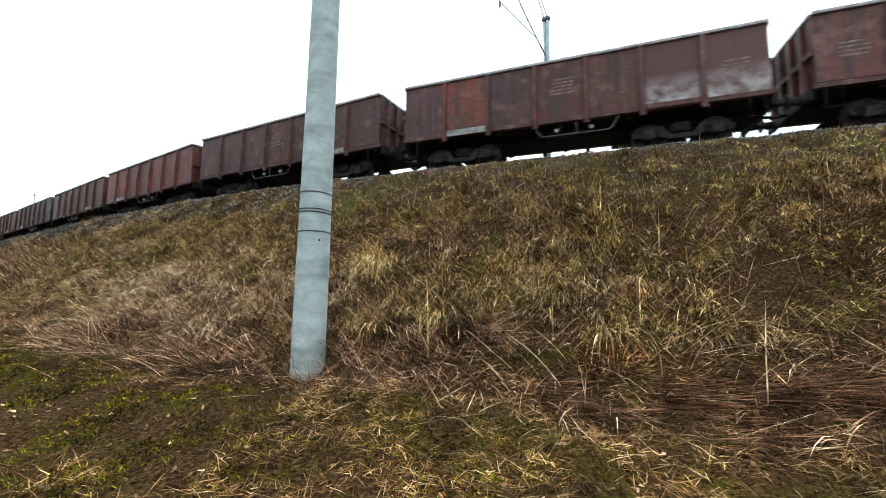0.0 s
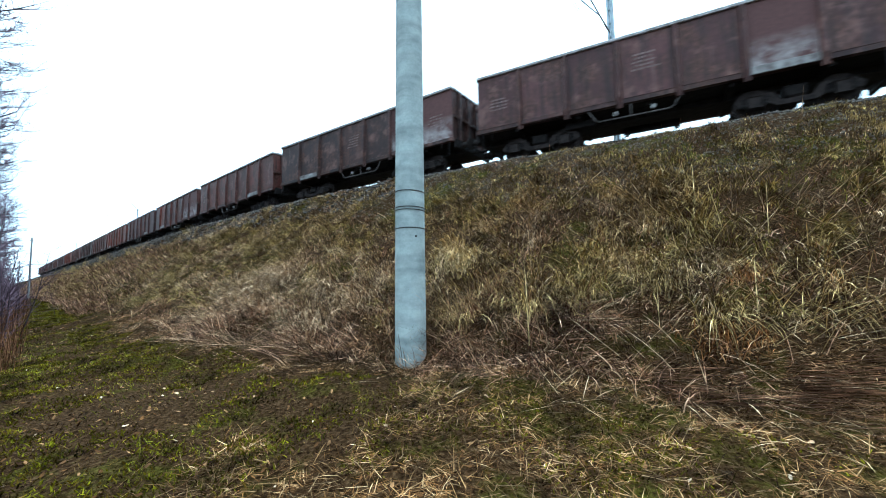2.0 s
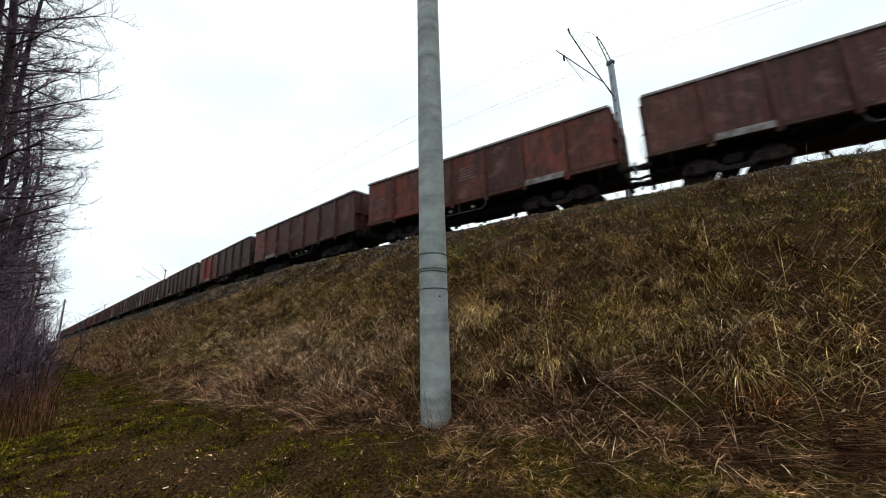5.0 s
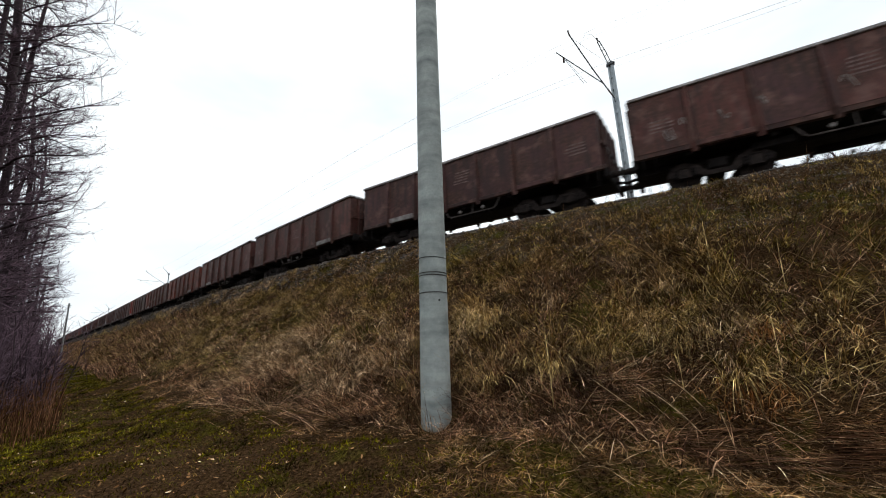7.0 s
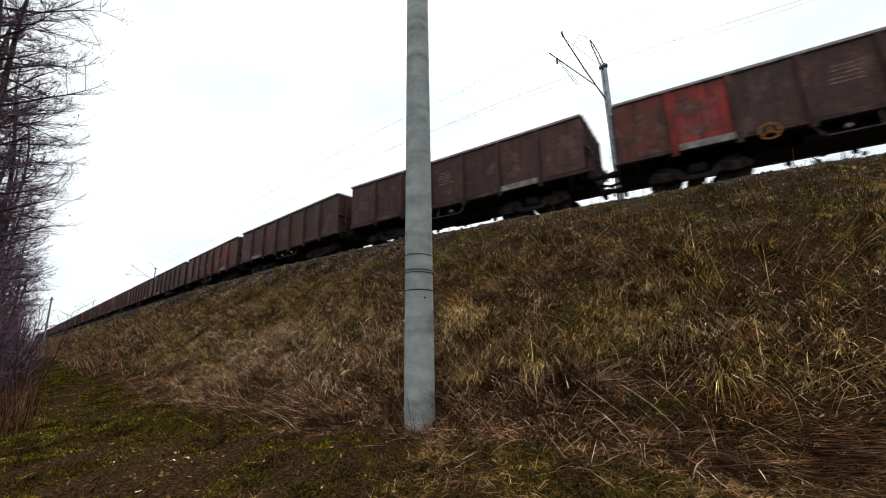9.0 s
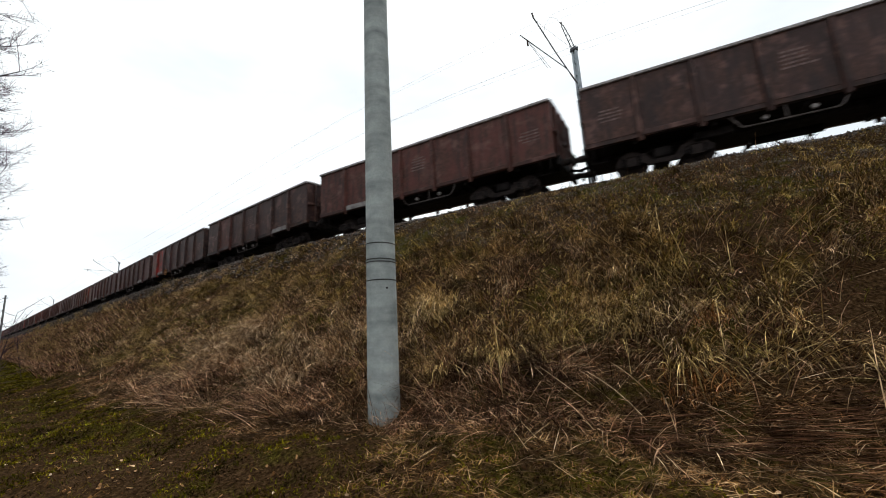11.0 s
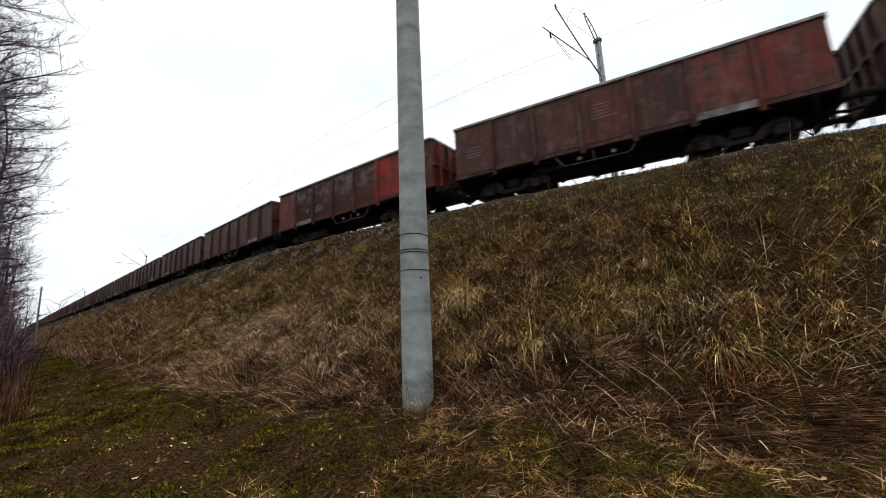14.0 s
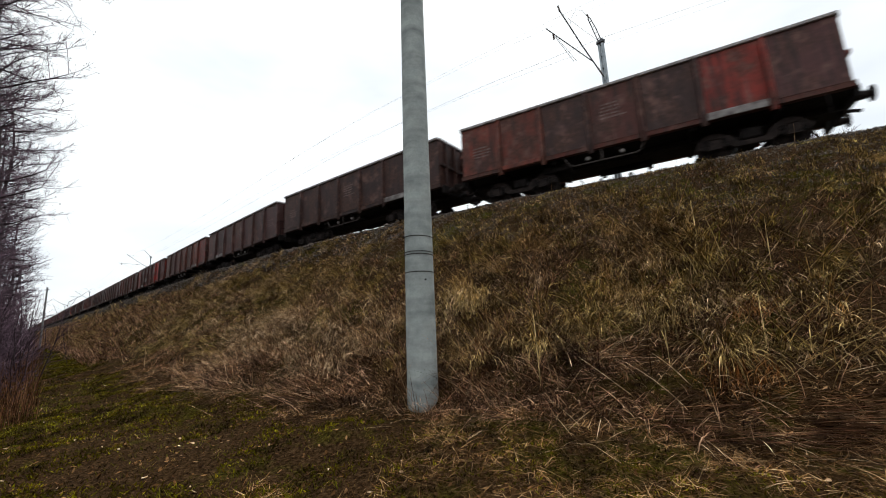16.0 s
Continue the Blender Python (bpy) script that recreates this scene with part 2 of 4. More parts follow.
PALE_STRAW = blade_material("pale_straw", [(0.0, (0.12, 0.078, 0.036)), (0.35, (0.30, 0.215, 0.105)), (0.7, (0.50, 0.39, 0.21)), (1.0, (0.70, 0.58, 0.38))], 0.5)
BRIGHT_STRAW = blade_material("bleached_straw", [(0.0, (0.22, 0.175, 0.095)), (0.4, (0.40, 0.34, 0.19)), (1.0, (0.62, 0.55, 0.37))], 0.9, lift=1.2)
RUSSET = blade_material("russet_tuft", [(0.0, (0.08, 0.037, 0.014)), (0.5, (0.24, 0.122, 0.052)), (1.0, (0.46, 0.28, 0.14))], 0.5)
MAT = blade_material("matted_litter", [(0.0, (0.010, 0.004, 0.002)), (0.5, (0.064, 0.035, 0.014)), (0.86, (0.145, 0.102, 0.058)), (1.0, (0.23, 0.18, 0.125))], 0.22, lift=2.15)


# ---------------------------------------------------------------- mesh helpers
def empty(name, m=None):
    ob = new(name)
    ob.empty_display_size = 0.2
    if m is not None:
        ob.matrix_world = m
    return ob


def mesh_of(name, bm, material, smooth=False):
    me = bpy.data.meshes.new(name)
    bm.to_mesh(me)
    bm.free()
    me.materials.append(material)
    if smooth:
        for p in me.polygons:
            p.use_smooth = True
    return me


def part(name, bm, material, parent=None, label="", smooth=False):
    ob = new(name, mesh_of(name, bm, material, smooth))
    if parent is not None:
        ob.parent = parent
    return tagged(ob, label)


def box(bm, x0, x1, y0, y1, z0, z1, bev=0.0):
    r = bmesh.ops.create_cube(bm, size=1.0)
    for v in r["verts"]:
        v.co = ((x0 + x1) / 2 + v.co.x * (x1 - x0), (y0 + y1) / 2 + v.co.y * (y1 - y0), (z0 + z1) / 2 + v.co.z * (z1 - z0))
    if bev > 0:
        es = list({e for v in r["verts"] for e in v.link_edges})
        bmesh.ops.bevel(bm, geom=es, offset=bev, segments=1, affect="EDGES")
    return bm


def tube(bm, pts, radii, sides=6, cap=True):
    # a round bar along points, with a radius at each
    pts = [Vector(p) for p in pts]
    rings = []
    for i, p in enumerate(pts):
        a = pts[max(i - 1, 0)]
        c = pts[min(i + 1, len(pts) - 1)]
        t = (c - a).normalized()
        u = t.cross(Vector((0, 0, 1)) if abs(t.z) < 0.95 else Vector((1, 0, 0))).normalized()
        w = t.cross(u)
        r = radii[i] if isinstance(radii, (list, tuple)) else radii
        rings.append([bm.verts.new(p + r * (math.cos(6.28318 * k / sides) * u + math.sin(6.28318 * k / sides) * w)) for k in range(sides)])
    for a, c in zip(rings, rings[1:]):
        for k in range(sides):
            bm.faces.new((a[k], a[(k + 1) % sides], c[(k + 1) % sides], c[k]))
    if cap:
        bm.faces.new(rings[0][::-1])
        bm.faces.new(rings[-1])
    return bm


def sheet_object(name, verts, faces, material, smooth=True):
    me = bpy.data.meshes.new(name)
    me.from_pydata(verts, [], faces)
    me.materials.append(material)
    if smooth:
        me.polygons.foreach_set("use_smooth", [True] * len(me.polygons))
    me.update()
    return new(name, me)


# ---------------------------------------------------------------- plan: the line of the railway and the bank
RAIL_TOP = 5.68
DS = 0.25
LINE_S = np.arange(-900.0, 1300.0, DS)


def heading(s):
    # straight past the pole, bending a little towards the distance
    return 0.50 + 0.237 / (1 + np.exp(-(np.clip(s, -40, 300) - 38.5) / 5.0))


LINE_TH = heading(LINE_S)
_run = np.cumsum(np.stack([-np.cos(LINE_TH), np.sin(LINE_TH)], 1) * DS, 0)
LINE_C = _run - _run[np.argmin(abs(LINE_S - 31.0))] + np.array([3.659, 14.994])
PROFILE_D = [-400, -40, -11.5, -4.2, -3.4, -2.3, 2.3, 3.7, 4.4, 9.6, 10.6, 12.0, 14.5, 20, 60]
PROFILE_Z = [0.0, 0.0, 0.2, 4.5, 4.88, 5.2, 5.2, 4.88, 4.54, 0.95, 0.5, 0.22, 0.02, 0.0, 0.0]
FAR_DIR = np.array([0.55, 0.835])


def rough(x, y, scale, seed):
    # smooth value noise in the plane
    x, y = np.asarray(x) / scale, np.asarray(y) / scale
    i, j = np.floor(x).astype(np.int64), np.floor(y).astype(np.int64)
    u, v = x - i, y - j
    u, v = u * u * (3 - 2 * u), v * v * (3 - 2 * v)

    def h(a, b):
        q = np.sin(a * 127.1 + b * 311.7 + seed * 74.7) * 43758.5453
        return q - np.floor(q)
    return (h(i, j) * (1 - u) + h(i + 1, j) * u) * (1 - v) + (h(i, j + 1) * (1 - u) + h(i + 1, j + 1) * u) * v - 0.5


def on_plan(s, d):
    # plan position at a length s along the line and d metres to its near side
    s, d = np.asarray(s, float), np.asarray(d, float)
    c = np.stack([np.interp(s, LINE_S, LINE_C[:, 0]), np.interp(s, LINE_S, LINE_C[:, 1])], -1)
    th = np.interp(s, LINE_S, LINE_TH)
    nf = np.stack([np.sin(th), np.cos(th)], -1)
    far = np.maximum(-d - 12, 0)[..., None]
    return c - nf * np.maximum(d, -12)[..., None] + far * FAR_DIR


def level(x, y, d):
    z = np.interp(d, PROFILE_D, PROFILE_Z)
    k = np.interp(d, [3.6, 4.6, 9.5, 11.5, 13, 40], [0.15, 1.0, 1.0, 0.8, 0.35, 0.35])
    k = np.where(d < 3.4, 0.05, k)
    dip = np.exp(-((x + 0.36) ** 2 + (y - 4.9) ** 2) / 0.36)
    return z - 0.16 * dip + (1 - dip) * k * (0.30 * rough(x, y, 1.7, 1) + 0.22 * rough(x, y, 0.6, 2) + 0.09 * rough(x, y, 0.25, 3))


def bank_width(s):
    # the bank narrows away from the pole
    return np.interp(s, [33, 47, 70, 110], [1.0, 0.66, 0.52, 0.48])


def on_bank(s, d):
    # d measured on the full-width bank
    s, d = np.asarray(s, float), np.asarray(d, float)
    p = on_plan(s, np.where(d > 4.0, 4.0 + (d - 4.0) * bank_width(s), d))
    return np.concatenate([p, level(p[..., 0], p[..., 1], d)[..., None]], -1)


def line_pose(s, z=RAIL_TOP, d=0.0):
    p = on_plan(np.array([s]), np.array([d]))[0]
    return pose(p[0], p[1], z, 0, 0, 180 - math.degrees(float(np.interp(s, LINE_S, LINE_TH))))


# ---------------------------------------------------------------- ground, one sheet to the horizon
GS = np.unique(np.concatenate([np.linspace(-850, -60, 20), np.linspace(-60, 10, 50), np.arange(10, 45, 0.16), np.arange(45, 80, 0.45), np.arange(80, 200, 1.5), np.linspace(200, 1250, 40)]))
GD = np.unique(np.concatenate([np.linspace(-1500, -40, 12), np.linspace(-40, -4.2, 12), np.arange(-4, 3.2, 0.5), np.arange(3.2, 14.6, 0.14), np.arange(14.6, 30, 0.6), np.linspace(30, 1500, 16)]))
gs, gd = np.meshgrid(GS, GD, indexing="ij")
gp = on_bank(gs, gd).reshape(-1, 3)
a = (np.arange(len(GS) - 1)[:, None] * len(GD) + np.arange(len(GD) - 1)[None, :]).ravel()
gf = np.stack([a, a + 1, a + 1 + len(GD), a + len(GD)], 1)
ground = sheet_object("ground", gp.tolist(), gf.tolist(), GROUND)
tagged(ground, "brown winter railway bank and mossy path with soil showing", "ground", kind="structure")


# ---------------------------------------------------------------- railway track
def rail_mesh(d):
    sec = [(-0.07, -0.16), (0.07, -0.16), (0.07, -0.145), (0.012, -0.13), (0.012, -0.04), (0.036, -0.03), (0.036, 0.0), (-0.036, 0.0), (-0.036, -0.03), (-0.012, -0.04), (-0.012, -0.13), (-0.07, -0.145)]
    ss = np.concatenate([np.linspace(-300, 10, 40), np.arange(10, 70, 1.5), np.arange(70, 600, 6)])
    vs, fs = [], []
    for i, s in enumerate(ss):
        for y, z in sec:
            p = on_plan(s, d - y)
            vs.append((p[0], p[1], RAIL_TOP + z))
        if i:
            for k in range(len(sec)):
                q, w = (i - 1) * len(sec), i * len(sec)
                fs.append((q + k, q + (k + 1) % len(sec), w + (k + 1) % len(sec), w + k))
    return vs, fs


track = empty("railway_track")
tagged(track, "single railway track on grey ballast along the bank", "railway track", kind="structure")
for d in (-0.75, 0.75):
    ob = sheet_object("rail", *rail_mesh(d), STEEL)
    ob.parent = track

bm = bmesh.new()
box(bm, -0.13, 0.13, -1.3, 1.3, -0.36, -0.165, 0.02)
sl_mesh = mesh_of("sleeper", bm, SLEEPER)
for i in range(150):
    ob = new("sleeper", sl_mesh)
    ob.matrix_basis = line_pose(-5 + i * 0.6)
    ob.parent = track


def scatter_stones(name, count, s0, s1, d0, d1, size0, size1, material, seed):
    rng = np.random.default_rng(seed)
    base = np.array([(1, 0, 0), (-1, 0, 0), (0, 1, 0), (0, -1, 0), (0, 0, 1), (0, 0, -1)], float)
    tri = np.array([(0, 2, 4), (2, 1, 4), (1, 3, 4), (3, 0, 4), (2, 0, 5), (1, 2, 5), (3, 1, 5), (0, 3, 5)])
    p = on_bank(rng.uniform(s0, s1, count), rng.uniform(d0, d1, count))
    sz = rng.uniform(size0, size1, count)
    v = base[None] * (1 + 0.5 * rng.uniform(-1, 1, (count, 6, 1))) + 0.35 * rng.uniform(-1, 1, (count, 6, 3))
    an = rng.uniform(0, 6.28, count)
    c, s = np.cos(an)[:, None], np.sin(an)[:, None]
    v = np.stack([v[..., 0] * c - v[..., 1] * s, v[..., 0] * s + v[..., 1] * c, v[..., 2] * 0.75], -1)
    v = v * sz[:, None, None] + p[:, None, :] + np.array([0, 0, 0.25]) * sz[:, None, None]
    f = (tri[None] + 6 * np.arange(count)[:, None, None]).reshape(-1, 3)
    return sheet_object(name, v.reshape(-1, 3).tolist(), f.tolist(), material, False)


tagged(scatter_stones("ballast", 20000, 10, 40, 2.1, 3.9, 0.022, 0.050, BALLAST, 5), "grey-brown crushed stone ballast on the shoulder", "ballast", kind="stuff")
tagged(scatter_stones("bank_grit", 22000, 12, 36, 3.5, 6.4, 0.008, 0.024, GRIT, 9), "fine grey-brown grit washed down the upper bank", "gravel", kind="stuff")
tagged(scatter_stones("ballast", 26000, 33, 190, 2.1, 5.6, 0.03, 0.08, BALLAST, 6), "grey-brown crushed stone ballast on the shoulder", "ballast", kind="stuff")


# ---------------------------------------------------------------- grass and litter
def blades(name, root, azim, length, lean, droop, width, material, rng, segs=2):
    # tapering bent strips; lean is from upright, droop the bend at each joint of a strip of two lengths, in radians
    n = len(root)
    az = np.stack([np.cos(azim), np.sin(azim), np.zeros(n)], 1)
    side_an = rng.uniform(0, 6.28, n) if segs == 2 else azim + 1.57 + rng.normal(0, 0.5, n)
    side = np.stack([np.cos(side_an), np.sin(side_an), 0.25 * rng.uniform(-1, 1, n)], 1)
    p = root.copy()
    rows_, ang = [], lean.copy()
    for k in range(segs):
        wk = 1.0 - 0.4 * k / segs
        rows_.append(p - side * (width * wk / 2)[:, None])
        rows_.append(p + side * (width * wk / 2)[:, None])
        p = p + (az * np.sin(ang)[:, None] + np.array([0, 0, 1.0]) * np.cos(ang)[:, None]) * (length / segs)[:, None]
        ang = ang + droop * (1.0 if segs == 2 else 1.7 / (segs - 1))
    rows_.append(p)
    v = np.stack(rows_, 1).reshape(-1, 3)
    b = (2 * segs + 1) * np.arange(n)[:, None]
    quads = [b + np.array([[2 * k, 2 * k + 1, 2 * k + 3, 2 * k + 2]]) for k in range(segs - 1)]
    loops = np.concatenate(quads + [b + np.array([[2 * segs - 2, 2 * segs - 1, 2 * segs]])], 1).ravel()
    starts = ((4 * segs - 1) * np.arange(n)[:, None] + 4 * np.arange(segs)[None]).ravel()
    me = bpy.data.meshes.new(name)
    me.vertices.add(len(v))
    me.vertices.foreach_set("co", v.ravel())
    me.loops.add(len(loops))
    me.loops.foreach_set("vertex_index", loops.astype(np.int32))
    me.polygons.add(len(starts))
    me.polygons.foreach_set("loop_start", starts.astype(np.int32))
    me.update(calc_edges=True)
    me.materials.append(material)
    return tagged(new(name, me), kind="stuff")


def slope_azimuth(s):
    # the way down the bank
    th = np.interp(s, LINE_S, LINE_TH)
    return np.arctan2(-np.cos(th), -np.sin(th))


def tufts(count, per, s0, s1, d0, d1, spread, rng, keep=None):
    s, d = rng.uniform(s0, s1, count), rng.uniform(d0, d1, count)
    if keep is not None:
        p = on_plan(s, d)
        ok = keep(p[:, 0], p[:, 1], s, d)
        s, d = s[ok], d[ok]
    n = rng.integers(max(per // 2, 1), per * 3 // 2 + 1, len(s))
    tone = np.repeat(rng.normal(0, 1, len(s)), n)
    size = np.repeat(rng.uniform(0.7, 1.3, len(s)), n)
    s, d = np.repeat(s, n), np.repeat(d, n)
    s, d = s + rng.normal(0, spread, len(s)), d + rng.normal(0, spread, len(s))
    return s, d, tone, size


def grass_layer(name, label, material, count, per, area, spread, length, lean, droop, width, swing, seed, keep=None, sink=0.015, segs=2):
    rng = np.random.default_rng(seed)
    s, d, tone, size = tufts(count, per, *area, spread, rng, keep)
    root = on_bank(s, d) - np.array([0, 0, sink])
    n = len(root)
    az = slope_azimuth(s) + swing * (0.85 * tone + 0.5 * rng.normal(0, 1, n))
    ob = blades(name, root, az, rng.uniform(*length, n) * size, rng.uniform(*lean, n), rng.uniform(*droop, n), rng.uniform(*width, n), material, rng, segs)
    tagged(ob, label, "grass")
    return ob


def patch(scale, cut, seed):
    return lambda x, y, s, d: rough(x, y, scale, seed) + 0.4 * rough(x, y, scale / 3, seed + 9) > cut


def below_gravel(x, y, s, d):
    return (d > 3.7 + 2.0 * np.clip((s - 28) / 9, 0, 1) + 1.2 * rough(x, y, 0.9, 8)) & (rough(x, y, 1.2, 44) + 0.7 * rough(x, y, 0.35, 45) > -0.16) & (d < 9.3 + 0.8 * rough(x, y, 0.8, 46))


def off_the_foot(x, y, s, d):
    return patch(1.6, -0.05, 17)(x, y, s, d) & (d < 9.4 + np.clip((s - 27) / 2, 0, 1.3))


# matted turf over the bank
NEAR = (11, 46)
FACE = (15, 44)
grass_layer("turf", "short olive and tan winter turf on the bank", TURF, 46000, 5, (*NEAR, 3.6, 10.4), 0.05, (0.03, 0.10), (0.3, 1.4), (0.2, 0.7), (0.006, 0.013), 2.6, 11, below_gravel, 0.0)
grass_layer("short_herbs", "short grey-brown dead herbs on the upper bank", COARSE, 17000, 6, (*NEAR, 3.5, 9.8), 0.06, (0.03, 0.11), (0.4, 1.5), (0.1, 0.5), (0.005, 0.011), 3.0, 69, patch(1.1, -0.05, 70), 0.0)
grass_layer("combed_stems", "short bleached blades scattered over the upper bank", PALE_STEMS, 2600, 4, (14, 42, 3.8, 8.0), 0.08, (0.05, 0.13), (0.4, 1.4), (0.2, 0.8), (0.005, 0.010), 2.6, 73)
# tussocks whose long blades hang over in arcs
grass_layer("dry_grass", "olive straw tussocks hanging over down the bank", STRAW, 460, 62, (*FACE, 6.2, 10.0), 0.09, (0.28, 0.75), (0.6, 1.4), (0.3, 0.95), (0.005, 0.010), 0.75, 12, patch(1.3, -0.06, 4), segs=4)
grass_layer("dry_grass", "small olive grass tufts on the upper bank", STRAW, 1100, 26, (*FACE, 4.2, 7.4), 0.06, (0.10, 0.26), (0.0, 1.0), (0.6, 1.2), (0.005, 0.010), 0.8, 81, patch(0.9, -0.02, 82), segs=3)
grass_layer("dry_grass", "bright yellow-olive tufts between the herbs", TURF, 520, 60, (*FACE, 5.6, 10.0), 0.09, (0.16, 0.46), (0.6, 1.4), (0.3, 0.95), (0.005, 0.010), 0.9, 83, patch(1.1, -0.02, 84), segs=4)
grass_layer("combed_stems", "pale grey-brown stems combed down the bank in arcs", PALE_STEMS, 120, 46, (29.9, 36.5, 8.4, 10.2), 0.10, (0.30, 0.66), (0.4, 1.2), (0.5, 1.05), (0.006, 0.012), 0.45, 65, patch(1.0, -0.1, 66), segs=4)
grass_layer("combed_stems", "pale stems combed down the bank in arcs", PALE_STEMS, 70, 34, (24.0, 29.8, 7.4, 10.0), 0.08, (0.25, 0.60), (0.4, 1.2), (0.5, 1.05), (0.005, 0.009), 0.5, 67, patch(1.0, -0.05, 68), segs=4)
grass_layer("combed_stems", "thin bleached stems drooping over the turf", PALE_STEMS, 420, 14, (15, 42, 5.4, 10.0), 0.07, (0.16, 0.44), (0.5, 1.3), (0.45, 1.0), (0.005, 0.009), 0.7, 71, patch(0.8, 0.0, 72), segs=4)
grass_layer("combed_stems", "short tan stems over the bank past the pole", PALE_STEMS, 3000, 12, (33, 62, 4.6, 9.4), 0.10, (0.08, 0.28), (0.5, 1.4), (0.3, 0.8), (0.008, 0.018), 1.0, 88, patch(1.6, -0.05, 89))
# dark rank growth in patches on the bank and along the foot
grass_layer("dead_herbs", "tangled dark dead herbs at the foot of the bank", COARSE, 5200, 11, (*NEAR, 6.4, 11.0), 0.10, (0.12, 0.42), (0.5, 1.45), (0.1, 0.6), (0.005, 0.010), 1.8, 13, patch(1.0, 0.02, 7), segs=3)
grass_layer("dark_herbs", "dark brown stems matted in patches on the bank", REED, 2300, 10, (*FACE, 6.6, 10.8), 0.09, (0.10, 0.36), (0.6, 1.5), (0.1, 0.6), (0.006, 0.012), 1.8, 85, patch(0.8, 0.06, 86), segs=3)
grass_layer("bent_herbs", "bent purple-brown herb stems about the pole foot", COARSE, 150, 30, (27.5, 34.0, 9.3, 11.0), 0.12, (0.28, 0.70), (0.7, 1.45), (0.0, 0.4), (0.004, 0.008), 1.0, 75, segs=4)
grass_layer("combed_stems", "pale stems arching about the pole foot", PALE_STEMS, 46, 14, (27.5, 33.5, 9.2, 11.0), 0.10, (0.25, 0.70), (0.6, 1.45), (0.0, 0.3), (0.004, 0.007), 1.0, 76, segs=4)
grass_layer("foot_stems", "broken pale stems lying crosswise along the foot", PALE_STEMS, 240, 7, (25.0, 37, 9.6, 11.3), 0.12, (0.20, 0.65), (1.0, 1.5), (0.0, 0.2), (0.003, 0.006), 1.3, 74, segs=3)
# long bleached stems lying about
grass_layer("dead_stems", "long bleached dead stems lying on the bank", STEMS, 700, 4, (*NEAR, 6.6, 10.7), 0.14, (0.35, 0.95), (0.7, 1.5), (0.0, 0.4), (0.005, 0.009), 1.2, 14, off_the_foot, segs=3)
grass_layer("long_stems", "single long straight bleached stems across the bank", PALE_STEMS, 420, 2, (23.5, 30.5, 7.0, 10.8), 0.2, (0.4, 1.15), (0.7, 1.5), (0.0, 0.22), (0.005, 0.009), 1.4, 87, segs=4)
grass_layer("weed_stalks", "thin upright dead weed stalks on the bank", STEMS, 150, 1, (*NEAR, 4.2, 11.0), 0.05, (0.35, 0.85), (0.0, 0.3), (-0.05, 0.15), (0.006, 0.010), 1.5, 15)
# foot litter and path turf
grass_layer("foot_turf", "worn olive turf with straw on the path", PATH_TURF, 24000, 4, (*NEAR, 10.6, 17.5), 0.05, (0.02, 0.07), (0.5, 1.4), (0.1, 0.4), (0.004, 0.008), 2.0, 16, None, 0.0)
grass_layer("green_grass", "patches of short green grass on the path", GREEN, 5000, 6, (14, 46, 11.8, 16.0), 0.05, (0.03, 0.085), (0.1, 1.0), (0.1, 0.5), (0.005, 0.009), 3.0, 17, patch(1.5, 0.03, 21))
grass_layer("green_grass", "mossy green grass along the path", GREEN, 9000, 6, (33, 80, 11.6, 17.0), 0.06, (0.04, 0.10), (0.1, 1.0), (0.1, 0.5), (0.007, 0.013), 3.0, 20, patch(2.2, -0.10, 25))
grass_layer("green_grass", "green grass showing among dry growth on the bank", GREEN, 4500, 8, (*NEAR, 3.8, 9.8), 0.06, (0.06, 0.18), (0.2, 1.1), (0.1, 0.5), (0.005, 0.009), 1.2, 18, patch(1.7, 0.16, 31))
grass_layer("path_straw", "flattened straw and thin stems on the path", MAT, 900, 5, (17, 31, 10.2, 15.0), 0.12, (0.10, 0.35), (1.25, 1.55), (-0.05, 0.15), (0.0025, 0.0045), 3.0, 19, patch(1.3, -0.05, 23), -0.012)
def litter_zone(x, y, s, d):
    return (s < 29.0 + 2.2 * rough(x, y, 0.8, 3)) | (d < 11.2 + 1.2 * rough(x, y, 0.9, 5))


def moss_zone(x, y, s, d):
    return (rough(x, y, 1.4, 25) + 0.7 * rough(x, y, 0.5, 26) > -0.06) & (d > 11.25 + 0.9 * rough(x, y, 0.9, 5))


grass_layer("matted_litter", "matted brown straw litter at the foot of the bank", MAT, 44000, 5, (17, 40, 9.4, 14.6), 0.06, (0.05, 0.20), (1.1, 1.6), (-0.1, 0.35), (0.003, 0.007), 3.0, 61, litter_zone, -0.012)
grass_layer("moss_cover", "low yellow-green moss and turf on the path", MOSS, 34000, 8, (29.0, 62, 11.2, 15.5), 0.05, (0.015, 0.045), (0.3, 1.3), (0.0, 0.3), (0.007, 0.016), 3.0, 62, moss_zone, -0.006)
grass_layer("far_moss", "yellow-green moss far along the path", MOSS, 5000, 5, (62, 110, 11.5, 17.0), 0.12, (0.05, 0.12), (0.6, 1.4), (0.0, 0.3), (0.04, 0.09), 3.0, 64, None, -0.01)
grass_layer("moss_cover", "patches of moss between the litter", MOSS, 16000, 8, (17, 31, 11.3, 15.5), 0.05, (0.012, 0.04), (0.3, 1.3), (0.0, 0.3), (0.005, 0.012), 3.0, 63, patch(1.2, 0.24, 27), -0.006)


